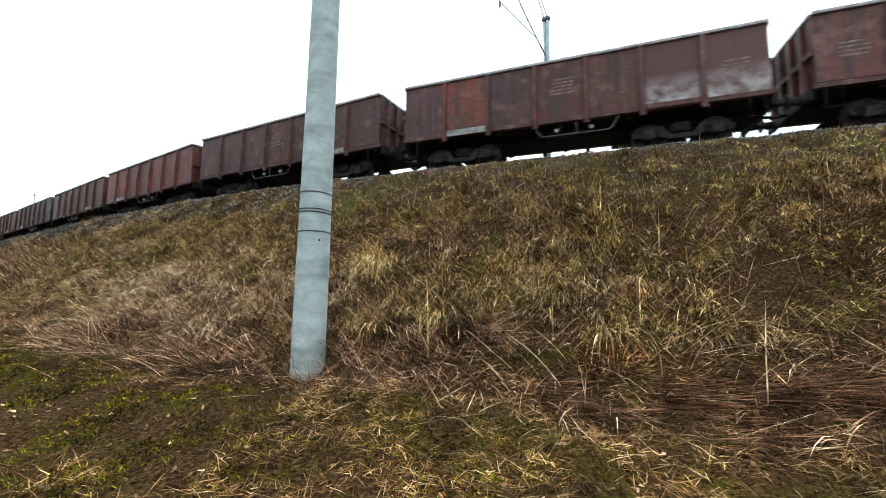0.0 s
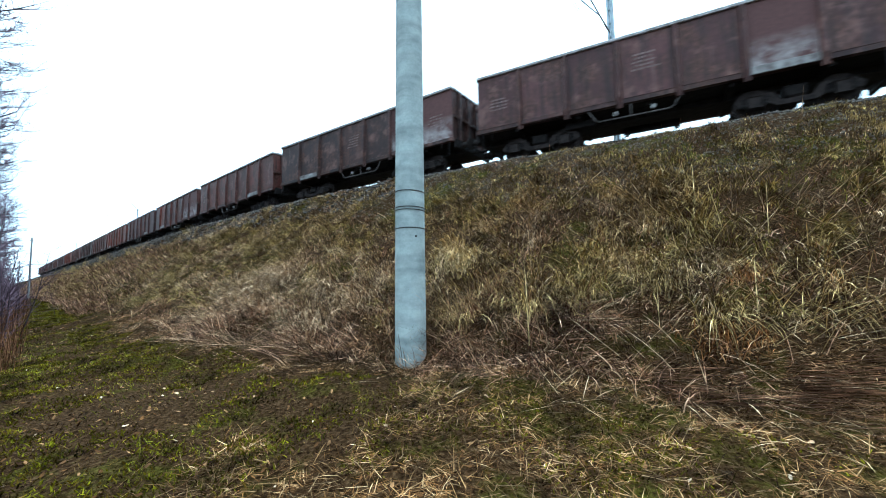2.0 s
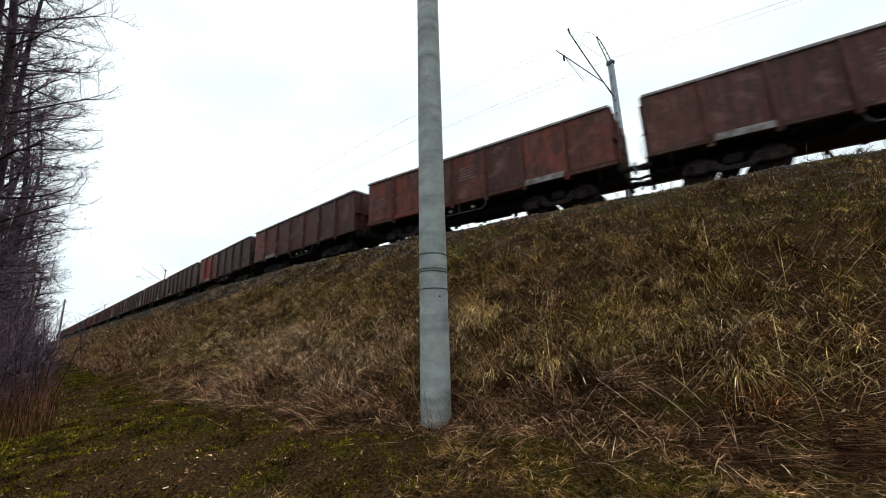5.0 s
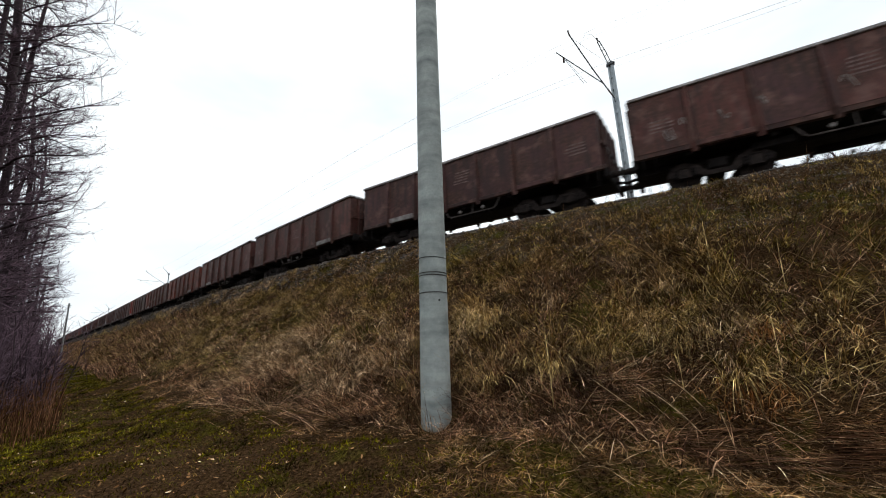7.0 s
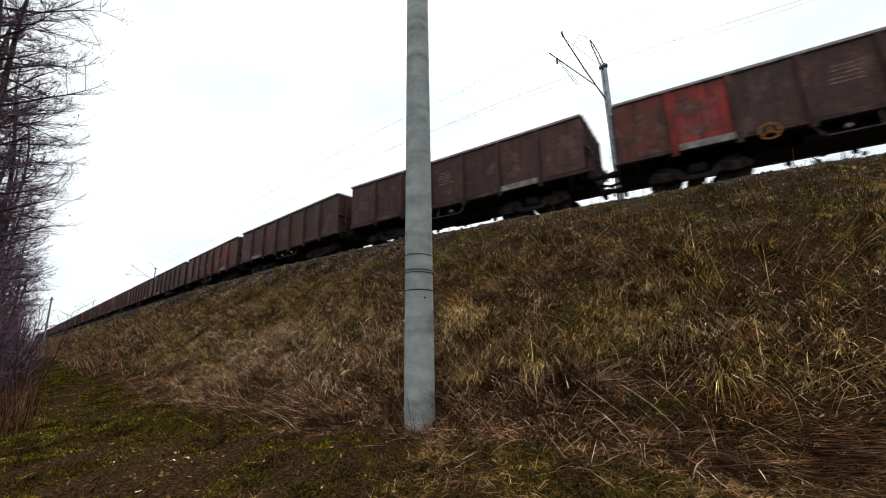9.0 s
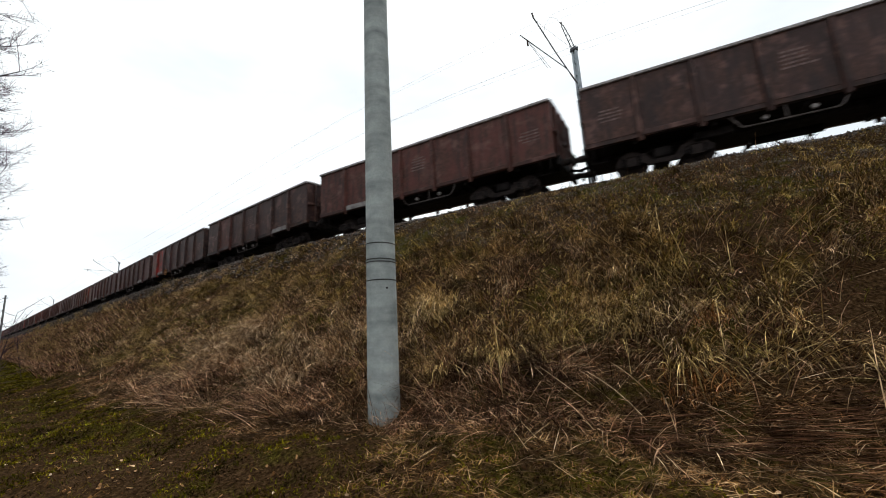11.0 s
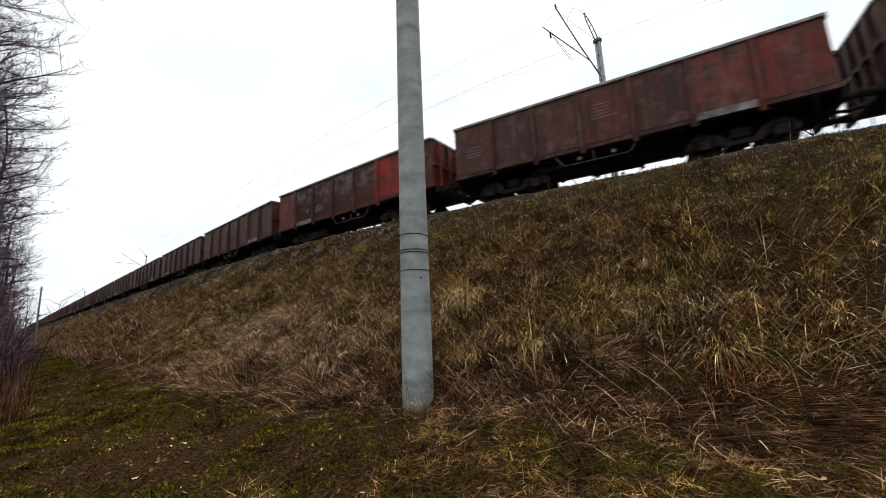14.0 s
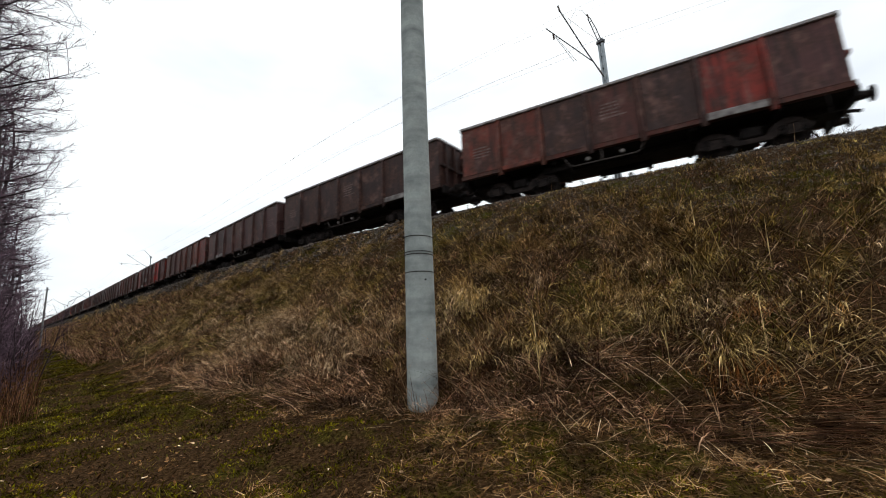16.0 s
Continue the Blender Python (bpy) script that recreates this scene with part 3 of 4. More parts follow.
def tuft(name, label, material, s, d, n, spread, length, lean, droop, width, turn, fan, seed, segs=4):
    # one marked clump, its blades combed down the bank and turned by some radians
    rng = np.random.default_rng(seed)
    ss, dd = s + rng.normal(0, spread, n), d + rng.normal(0, spread * 0.8, n)
    root = on_bank(ss, dd) - np.array([0, 0, 0.01])
    az = slope_azimuth(ss) + turn + rng.normal(0, fan, n)
    ob = blades(name, root, az, rng.uniform(*length, n), rng.uniform(*lean, n), rng.uniform(*droop, n), rng.uniform(*width, n), material, rng, segs)
    return tagged(ob, label, "grass")


tuft("straw_tuft", "pale yellow straw tuft hanging behind the pole", BRIGHT_STRAW, 29.9, 8.5, 380, 0.15, (0.26, 0.54), (0.2, 1.0), (0.5, 1.1), (0.007, 0.013), 0.0, 0.35, 101)
tuft("straw_tuft", "pale yellow straw tuft hanging behind the pole", BRIGHT_STRAW, 29.6, 8.65, 260, 0.13, (0.24, 0.50), (0.2, 1.0), (0.5, 1.1), (0.006, 0.012), 0.2, 0.4, 121)
for s_, d_, n_, w_, turn_, seed_ in ((31.5, 9.55, 120, 0.07, 0.1, 102), (32.2, 9.3, 170, 0.16, 0.3, 103), (33.2, 9.2, 170, 0.18, 0.4, 104), (34.4, 9.0, 150, 0.20, 0.4, 122), (35.8, 8.9, 130, 0.20, 0.4, 123), (31.9, 9.9, 90, 0.10, 0.7, 124)):
    tuft("straw_tuft", "grey-tan stems combed over in an arc on the bank", PALE_STEMS, s_, d_, n_, w_, (0.28, 0.78), (0.3, 1.2), (0.5, 1.1), (0.008, 0.016), turn_, 0.55, seed_)
for s_, d_, n_, w_, turn_, seed_ in ((27.3, 8.6, 320, 0.20, 0.0, 105), (26.9, 8.9, 260, 0.20, -0.2, 106), (26.3, 8.5, 220, 0.20, 0.2, 125), (26.6, 8.0, 170, 0.18, 0.1, 126), (27.7, 8.9, 120, 0.14, 0.2, 127), (25.8, 8.8, 110, 0.18, -0.2, 128)):
    tuft("straw_tuft", "large olive-yellow tussock drooping down the bank", PALE_STRAW if seed_ == 105 else STRAW, s_, d_, n_, w_, (0.24, 0.68), (0.7, 1.45), (0.3, 0.9), (0.004, 0.009), turn_, 0.65, seed_)
tuft("straw_tuft", "small straw tuft low on the bank", STRAW, 27.85, 9.35, 150, 0.08, (0.2, 0.42), (0.0, 0.9), (0.6, 1.2), (0.006, 0.010), 0.0, 0.6, 107)
tuft("straw_tuft", "short orange-brown grass tuft", RUSSET, 26.3, 10.1, 300, 0.15, (0.12, 0.32), (0.2, 1.2), (0.3, 0.8), (0.005, 0.009), -0.3, 0.8, 108)
tuft("straw_tuft", "short orange-brown grass tuft", RUSSET, 26.0, 9.0, 150, 0.10, (0.12, 0.30), (0.2, 1.2), (0.4, 0.9), (0.005, 0.009), 0.2, 0.7, 129)
tuft("crossed_stems", "long crossed pale stems on the bank", BRIGHT_STRAW, 25.55, 9.65, 24, 0.30, (0.7, 1.2), (0.9, 1.4), (0.0, 0.10), (0.005, 0.008), -0.4, 0.55, 109)
tuft("crossed_stems", "long crossed pale stems on the bank", BRIGHT_STRAW, 25.9, 9.8, 22, 0.30, (0.6, 1.1), (0.9, 1.4), (0.0, 0.10), (0.005, 0.008), 0.6, 0.5, 110)
tuft("crossed_stems", "long thin stems fanning out of the tussock", BRIGHT_STRAW, 26.2, 8.1, 16, 0.14, (0.7, 1.3), (0.6, 1.2), (0.1, 0.5), (0.005, 0.008), -0.9, 0.5, 130)
tuft("flattened_stems", "flattened bundle of purple-grey stems", COARSE, 28.0, 10.0, 300, 0.32, (0.5, 1.0), (1.2, 1.5), (0.0, 0.15), (0.005, 0.009), 1.5, 0.14, 111)
tuft("flattened_stems", "flattened bundle of pale grey stems", PALE_STEMS, 27.9, 9.95, 60, 0.26, (0.5, 1.0), (1.2, 1.5), (0.0, 0.12), (0.005, 0.008), 1.5, 0.12, 131)
for s_, d_, n_, seed_ in ((26.9, 10.75, 90, 112), (26.1, 10.55, 120, 132), (25.4, 10.45, 110, 133), (24.7, 10.3, 90, 134), (25.8, 10.9, 60, 135)):
    tuft("flattened_stems", "flattened bundle of dark stems at the foot", REED, s_, d_, n_, 0.16, (0.5, 1.1), (1.3, 1.55), (0.0, 0.1), (0.006, 0.012), 1.45, 0.12, seed_)
tuft("flattened_stems", "flattened bundle of grey stems at the foot", STEMS, 32.2, 10.6, 160, 0.35, (0.4, 0.9), (1.2, 1.5), (0.0, 0.15), (0.006, 0.010), -1.2, 0.3, 113)
tuft("flattened_stems", "heap of broken brown stems at the foot", COARSE, 31.0, 10.75, 220, 0.35, (0.3, 0.8), (1.0, 1.5), (0.0, 0.2), (0.006, 0.010), -0.9, 0.5, 136)
tuft("straw_tuft", "yellow straw patch beside the pole foot", PALE_STRAW, 30.3, 9.95, 200, 0.18, (0.08, 0.25), (0.8, 1.4), (0.2, 0.6), (0.005, 0.009), 0.3, 0.9, 114)
for s_, d_, h_, ln in ((28.05, 10.4, 0.02, 0.98), (26.85, 9.95, -0.05, 0.55), (29.3, 6.6, 0.1, 0.6), (26.3, 7.4, -0.1, 0.7), (25.6, 8.2, 0.08, 0.75), (26.0, 9.6, 0.06, 0.6)):
    st = tuft("weed_stalk", "single pale upright weed stalk", BRIGHT_STRAW, s_, d_, 1, 0.0, (ln, ln + 0.01), (0.02, 0.06), (0.0, 0.08), (0.013, 0.014), h_, 0.1, int(s_ * 100), 3)
    st["kind"] = "thing"
    st["category"] = "weed stalk"
# farther bank, larger strokes
grass_layer("far_turf", "brown winter turf on the distant bank", TURF, 14000, 4, (46, 190, 5.4, 11.0), 0.12, (0.12, 0.32), (0.4, 1.3), (0.1, 0.5), (0.012, 0.025), 1.0, 41)
grass_layer("far_dry_grass", "dry grass and dead herbs on the distant bank", COARSE, 9000, 6, (46, 190, 5.8, 12.0), 0.2, (0.25, 0.6), (0.3, 1.2), (0.1, 0.5), (0.012, 0.024), 1.2, 42)
grass_layer("far_straw", "pale straw tufts on the distant bank", STRAW, 1500, 16, (46, 120, 4.5, 11.0), 0.15, (0.3, 0.6), (0.3, 1.1), (0.3, 0.7), (0.010, 0.02), 0.6, 43, patch(3.0, 0.05, 4))


def leaf_litter(count, seed):
    rng = np.random.default_rng(seed)
    s, d = rng.uniform(12, 50, count), rng.uniform(10.2, 17, count)
    p = on_bank(s, d) + np.array([0, 0, 0.012])
    an, sz = rng.uniform(0, 6.28, count), rng.uniform(0.008, 0.022, count)
    shape = np.array([(-1.2, 0, 0.15), (-0.3, 0.6, 0.0), (0.7, 0.45, 0.2), (1.3, 0, 0.35), (0.6, -0.5, 0.1), (-0.4, -0.55, 0.25)])
    v = np.repeat(shape[None], count, 0) * (1 + 0.3 * rng.uniform(-1, 1, (count, 6, 1)))
    tilt = rng.normal(0, 0.35, (count, 2))
    z = v[..., 2] + v[..., 0] * tilt[:, :1] + v[..., 1] * tilt[:, 1:]
    c, s_ = np.cos(an)[:, None], np.sin(an)[:, None]
    v = np.stack([v[..., 0] * c - v[..., 1] * s_, v[..., 0] * s_ + v[..., 1] * c, z], -1) * sz[:, None, None] + p[:, None]
    f = (np.arange(6)[None] + 6 * np.arange(count)[:, None]).tolist()
    return tagged(sheet_object("leaf_litter", v.reshape(-1, 3).tolist(), f, LEAF, False), "curled brown and pale fallen leaves on the path", "leaves", kind="stuff")


leaf_litter(26000, 51)


# ---------------------------------------------------------------- concrete pole at the foot of the bank
def concrete_pole(x, y, z):
    thing = empty("utility_pole", pose(x, y, z, 0, 0.5, 0))
    tagged(thing, "tall tapered grey spun-concrete pole with wire straps", "pole")
    bm = bmesh.new()
    hs = [-0.4, 0.0] + [0.35 * i for i in range(1, 30)]
    tube(bm, [(0, 0, h) for h in hs], [0.195 - 0.0050 * h for h in hs], 28)
    for v in bm.verts:
        k = 1 + 0.012 * noise.noise(v.co * 2.3)
        v.co.x, v.co.y = v.co.x * k, v.co.y * k
    part("shaft", bm, CONCRETE, thing, smooth=True)
    for h, n in ((1.60, 1), (1.83, 2), (2.07, 1)):
        for k in range(n):
            r = 0.195 - 0.0050 * h + 0.004
            bm = bmesh.new()
            ring = [(r * math.cos(a / 24 * 6.2832), r * math.sin(a / 24 * 6.2832), h + 0.035 * k + 0.008 * math.sin(a / 24 * 6.28 + 2 * h)) for a in range(25)]
            tube(bm, ring, 0.0065, 5, False)
            part("wire_strap", bm, STRAP, thing, "dark wire strap round the pole")
    # no hole is cut: a near-black disc paints its dark inside
    h, an = 1.50, radians(-63)
    bm = bmesh.new()
    r = 0.195 - 0.0050 * h
    tube(bm, [((r - 0.02) * math.cos(an), (r - 0.02) * math.sin(an), h), ((r + 0.003) * math.cos(an), (r + 0.003) * math.sin(an), h)], 0.013, 10)
    part("bolt_hole", bm, UNDER, thing, "near-black disc painting the dark of a bolt hole")
    return thing


concrete_pole(-0.36, 5.14, 0.42)


# ---------------------------------------------------------------- overhead line
ARM_TURN = math.degrees(0.4)


def mast(s, turn=0.0):
    # local: -y is towards the track, z up from rail level
    base = line_pose(s, RAIL_TOP, -2.76) @ pose(0, 0, 0, 0, 0, 180 - turn)
    thing = empty("overhead_line_mast", base)
    tagged(thing, "galvanised steel overhead line mast with tubular cantilevers", "mast", "masts along the track")
    bm = bmesh.new()
    for sx in (-0.075, 0.075):
        box(bm, sx - 0.04, sx + 0.04, -0.07, 0.07, -1.2, 7.70)
    for i in range(14):
        z = -0.8 + i * 0.6
        box(bm, -0.04, 0.04, -0.05, 0.05, z, z + 0.12)
    part("column", bm, GALV, thing)
    bm = bmesh.new()
    box(bm, -0.15, 0.15, -0.13, 0.13, 7.62, 7.80, 0.03)
    box(bm, -0.20, 0.20, -0.05, 0.05, 7.66, 7.76, 0.02)
    part("head_clamp", bm, DARK_METAL, thing)
    # ladder-like bracket on the mast head
    for x in (-0.07, 0.07):
        bm = bmesh.new()
        tube(bm, [(x, -0.05, 7.75), (x, -0.38, 8.2), (x * 0.6, -0.75, 8.6)], 0.022, 6)
        part("bracket_bar", bm, DARK_METAL, thing)
    for k in range(4):
        bm = bmesh.new()
        y_, z_ = -0.12 - 0.17 * k, 7.84 + 0.20 * k
        tube(bm, [(-0.07, y_, z_), (0.07, y_, z_ + 0.05)], 0.014, 5)
        part("bracket_rung", bm, DARK_METAL, thing)
    for name, pts, r, mt in (
        ("cantilever_tube", [(0, -0.1, 5.95), (0, -1.5, 6.85), (0, -2.95, 7.95)], 0.026, DARK_METAL),
        ("stay_tube", [(0, -0.75, 6.4), (0, -3.95, 6.62)], 0.020, DARK_METAL),
        ("steady_arm", [(0, -3.4, 6.50), (0, -2.3, 5.85)], 0.009, WIRE),
        ("dropper", [(0, -3.45, 6.58), (0, -2.1, 5.95)], 0.007, WIRE),
        ("jumper_wire", [(0, -0.8, 8.62), (0.0, -1.2, 8.75), (0, -1.7, 8.55), (0, -2.15, 7.9), (0, -2.3, 7.45)], 0.007, WIRE),
        ("span_wire", [(0, -2.75, 7.85), (0, -1.4, 7.75), (0, -0.1, 7.7)], 0.006, WIRE),
    ):
        bm = bmesh.new()
        tube(bm, pts, r, 7)
        part(name, bm, mt, thing)
    for p, q in (((0, -2.9, 7.9), (0, -2.98, 8.10)), ((0, -0.2, 6.02), (0, -0.55, 6.24)), ((0, -0.74, 8.58), (0, -0.84, 8.74)), ((0, -3.5, 6.58), (0, -3.5, 6.36))):
        bm = bmesh.new()
        a, b = Vector(p), Vector(q)
        tube(bm, [a.lerp(b, k / 8) for k in range(9)], [0.022 if k % 2 else 0.045 for k in range(9)], 8)
        part("insulator", bm, GLAZE, thing)
    return thing


MAST_S = (-40.0, 28.12, 99.0, 166.0, 232.0, 300.0)
for s in MAST_S:
    mast(s, ARM_TURN if s < 60 else 12.0)


def overhead_wire(name, d, z, sag, r, label):
    bm = bmesh.new()
    pts = []
    for a, b in zip(MAST_S, MAST_S[1:]):
        for k in range(12):
            u = k / 12
            p = on_plan(a + (b - a) * u, d)
            pts.append((p[0], p[1], RAIL_TOP + z - 4 * sag * u * (1 - u)))
    tube(bm, pts, r, 5, False)
    ob = part(name, bm, WIRE)
    tagged(ob, label, "wire", "overhead wires")


overhead_wire("contact_wire", -0.1, 5.75, 0.05, 0.003, "thin grey contact wire over the track")
overhead_wire("catenary_wire", 0.1, 7.6, 1.2, 0.003, "thin grey catenary wire over the track")
overhead_wire("feeder_wire", -2.7, 7.85, 0.5, 0.0055, "grey feeder wire from mast to mast")
overhead_wire("earth_wire", -1.9, 8.85, 0.5, 0.003, "thin grey wire on the mast tops")


# ---------------------------------------------------------------- open goods wagons
PITCH, BODY, TOP = 12.237, 11.30, 3.28
BAYS = 7


def bogie(parent, x):
    bg = empty("bogie")
    bg.parent = parent
    bg.location = (x, 0, 0)
    for sy in (-1, 1):
        bm = bmesh.new()
        y = sy * 1.0
        prof = [(-1.35, 0.52), (-1.2, 0.66), (-0.5, 0.70), (-0.3, 0.44), (0.3, 0.44), (0.5, 0.70), (1.2, 0.66), (1.35, 0.52), (1.3, 0.40), (1.0, 0.34), (0.75, 0.52), (0.42, 0.30), (-0.42, 0.30), (-0.75, 0.52), (-1.0, 0.34), (-1.3, 0.40)]
        a = [bm.verts.new((px, y - 0.06, pz)) for px, pz in prof]
        b = [bm.verts.new((px, y + 0.06, pz)) for px, pz in prof]
        bm.faces.new(a)
        bm.faces.new(b[::-1])
        for k in range(len(prof)):
            bm.faces.new((a[k], b[k], b[(k + 1) % len(prof)], a[(k + 1) % len(prof)]))
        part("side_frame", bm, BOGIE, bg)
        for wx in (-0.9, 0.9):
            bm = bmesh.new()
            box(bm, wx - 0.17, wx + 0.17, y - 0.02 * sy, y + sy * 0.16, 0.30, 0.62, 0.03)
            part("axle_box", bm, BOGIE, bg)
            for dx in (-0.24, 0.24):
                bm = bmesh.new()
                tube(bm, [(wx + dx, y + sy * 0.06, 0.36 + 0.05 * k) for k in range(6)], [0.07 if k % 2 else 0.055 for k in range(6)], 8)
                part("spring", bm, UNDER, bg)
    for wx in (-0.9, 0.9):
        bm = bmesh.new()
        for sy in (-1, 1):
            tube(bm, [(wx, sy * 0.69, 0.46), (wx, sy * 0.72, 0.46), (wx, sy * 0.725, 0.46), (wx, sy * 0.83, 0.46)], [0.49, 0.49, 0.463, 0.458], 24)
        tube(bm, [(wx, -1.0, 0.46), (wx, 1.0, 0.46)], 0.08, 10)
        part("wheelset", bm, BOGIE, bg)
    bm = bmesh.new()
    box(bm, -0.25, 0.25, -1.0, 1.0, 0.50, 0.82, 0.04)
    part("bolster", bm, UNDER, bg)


def goods_wagon():
    thing = empty("open_goods_wagon")
    L = BODY / 2
    w = BODY / BAYS
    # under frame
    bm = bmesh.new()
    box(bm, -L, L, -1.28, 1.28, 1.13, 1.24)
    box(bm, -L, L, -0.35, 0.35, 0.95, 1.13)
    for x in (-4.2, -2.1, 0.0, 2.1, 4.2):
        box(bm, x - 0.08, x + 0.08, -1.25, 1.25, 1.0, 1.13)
    part("under_frame", bm, UNDER, thing, "near-black under frame")
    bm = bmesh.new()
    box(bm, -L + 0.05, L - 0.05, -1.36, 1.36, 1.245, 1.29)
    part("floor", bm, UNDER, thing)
    for sy in (-1, 1):
        bm = bmesh.new()
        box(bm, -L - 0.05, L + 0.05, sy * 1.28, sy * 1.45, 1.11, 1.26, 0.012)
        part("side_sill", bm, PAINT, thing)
        for k in range(BAYS):
            x0, x1 = -L + k * w, -L + (k + 1) * w
            bm = bmesh.new()
            y0, y1 = sy * 1.38, sy * 1.425
            box(bm, x0 + 0.008, x1 - 0.008, min(y0, y1), max(y0, y1), 1.262, TOP - 0.10)
            part("side_panel", bm, PAINT, thing)
        for k in range(1, BAYS):
            x = -L + k * w
            bm = bmesh.new()
            y0 = sy * 1.426
            vs = []
            for z, dep, hw in ((0.98, 0.06, 0.09), (1.3, 0.14, 0.10), (2.4, 0.13, 0.09), (TOP - 0.1, 0.08, 0.075)):
                vs.append([bm.verts.new((x - hw, y0, z)), bm.verts.new((x - hw * 0.6, y0 + sy * dep, z)), bm.verts.new((x + hw * 0.6, y0 + sy * dep, z)), bm.verts.new((x + hw, y0, z))])
            for p, q in zip(vs, vs[1:]):
                for j in range(3):
                    bm.faces.new((p[j], p[j + 1], q[j + 1], q[j]) if sy < 0 else (q[j], q[j + 1], p[j + 1], p[j]))
                bm.faces.new((p[3], p[0], q[0], q[3]))
            bm.faces.new(vs[0])
            bm.faces.new(vs[-1])
            part("side_rib", bm, PAINT, thing)
        bm = bmesh.new()
        y0, y1 = sy * 1.36, sy * 1.50
        box(bm, -L - 0.02, L + 0.02, min(y0, y1), max(y0, y1), TOP - 0.10, TOP, 0.015)
        part("top_rail", bm, RIM, thing, "grey top rail, paled for the sky light on it")
        # loading flap boards
        bx = -L + 5 * w
        bm = bmesh.new()
        y0, y1 = sy * 1.455, sy * 1.49
        box(bm, bx + 0.06, bx + w - 0.1, min(y0, y1), max(y0, y1), 1.12, 1.34, 0.01)
        part("flap_board", bm, PALE, thing, "pale chalked flap board")
        bm = bmesh.new()
        box(bm, -L + w + 0.06, -L + 2 * w - 0.1, min(y0, y1), max(y0, y1), 1.14, 1.30, 0.01)
        part("flap_board", bm, PAINT, thing)
        # bent tube guard for the brake gear
        bm = bmesh.new()
        y = sy * 1.38
        tube(bm, [(-1.75, y, 1.08), (-1.55, y, 0.76), (-1.45, y, 0.70), (0.55, y, 0.70), (0.65, y, 0.76), (0.85, y, 1.08)], 0.024, 7)
        part("guard_tube", bm, TUBE, thing, "bent grey tube guard")
        bm = bmesh.new()
        tube(bm, [(-0.5, y, 1.08), (-0.5, y, 0.70)], 0.022, 7)
        part("guard_post", bm, TUBE, thing)
        for x, r in ((-0.95, 0.07), (0.12, 0.07)):
            bm = bmesh.new()
            tube(bm, [(x, y - sy * 0.10, 0.88), (x, y - sy * 0.02, 0.88)], [r, r * 0.9], 14)
            part("change_over_plate", bm, PALE, thing, "round pale brake lever plate")
        # stencilled data, as plain bars
        rng = random.Random(7 + sy)
        for bay, x_off, z_top, rows_n in ((0, 0.45, 2.25, 4), (3, 0.35, 2.55, 5)):
            bm = bmesh.new()
            for r in range(rows_n):
                x = -L + bay * w + x_off + rng.uniform(0, 0.1)
                z = z_top - 0.12 * r
                while x < -L + bay * w + x_off + 0.65:
                    lw = rng.uniform(0.05, 0.2)
                    y0, y1 = sy * 1.4285, sy * 1.4315
                    box(bm, x, x + lw, min(y0, y1), max(y0, y1), z, z + 0.055)
                    x += lw + 0.04
            tagged(part("stencil_marking", bm, MARK, thing, "faded pale stencil bars"), kind="stuff")
        # steps and grab irons at the corners
        for sx in (-1, 1):
            bm = bmesh.new()
            x = sx * (L - 0.35)
            y = sy * 1.42
            tube(bm, [(x - 0.18, y, 1.08), (x - 0.18, y, 0.55), (x + 0.18, y, 0.55), (x + 0.18, y, 1.08)], 0.018, 6)
            part("corner_step", bm, UNDER, thing)
    for sx in (-1, 1):
        x = sx * L
        bm = bmesh.new()
        box(bm, min(x - sx * 0.05, x), max(x - sx * 0.05, x), -1.375, 1.375, 1.26, TOP - 0.10)
        part("end_wall", bm, PAINT, thing)
        for y in (-0.95, -0.32, 0.32, 0.95):
            bm = bmesh.new()
            box(bm, min(x + sx * 0.002, x + sx * 0.12), max(x + sx * 0.002, x + sx * 0.12), y - 0.06, y + 0.06, 1.10, TOP - 0.12, 0.015)
            part("end_post", bm, PAINT, thing)
        bm = bmesh.new()
        box(bm, min(x + sx * 0.002, x + sx * 0.10), max(x + sx * 0.002, x + sx * 0.10), -1.40, 1.40, 2.05, 2.17, 0.015)
        part("end_bar", bm, PAINT, thing)
        bm = bmesh.new()
        box(bm, min(x - sx * 0.07, x + sx * 0.07), max(x - sx * 0.07, x + sx * 0.07), -1.36, 1.36, TOP - 0.105, TOP - 0.004, 0.015)
        part("end_top_rail", bm, RIM, thing, "grey top rail, paled for the sky light on it")
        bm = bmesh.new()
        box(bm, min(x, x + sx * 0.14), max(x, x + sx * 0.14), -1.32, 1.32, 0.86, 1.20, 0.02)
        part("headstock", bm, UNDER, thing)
        for y in (-0.875, 0.875):
            bm = bmesh.new()
            tube(bm, [(x + sx * 0.14, y, 1.03), (x + sx * 0.34, y, 1.03), (x + sx * 0.345, y, 1.03), (x + sx * 0.44, y, 1.03), (x + sx * 0.445, y, 1.03), (x + sx * 0.48, y, 1.03)], [0.12, 0.12, 0.09, 0.09, 0.22, 0.21], 14)
            part("buffer", bm, BOGIE, thing)
        bm = bmesh.new()
        tube(bm, [(x + sx * 0.1, 0, 1.0), (x + sx * 0.3, 0, 0.98), (x + sx * 0.5, 0, 0.92)], [0.06, 0.05, 0.05], 7)
        part("coupling", bm, UNDER, thing)
        bm = bmesh.new()
        tube(bm, [(x + sx * 0.12, 1.28, 1.1), (x + sx * 0.22, 1.28, 1.3), (x + sx * 0.22, 1.28, 1.9), (x + sx * 0.12, 1.28, 2.0)], 0.015, 6)
        tube(bm, [(x + sx * 0.22, 1.28, 1.6), (x + sx * 0.22, 0.9, 1.6)], 0.015, 6)
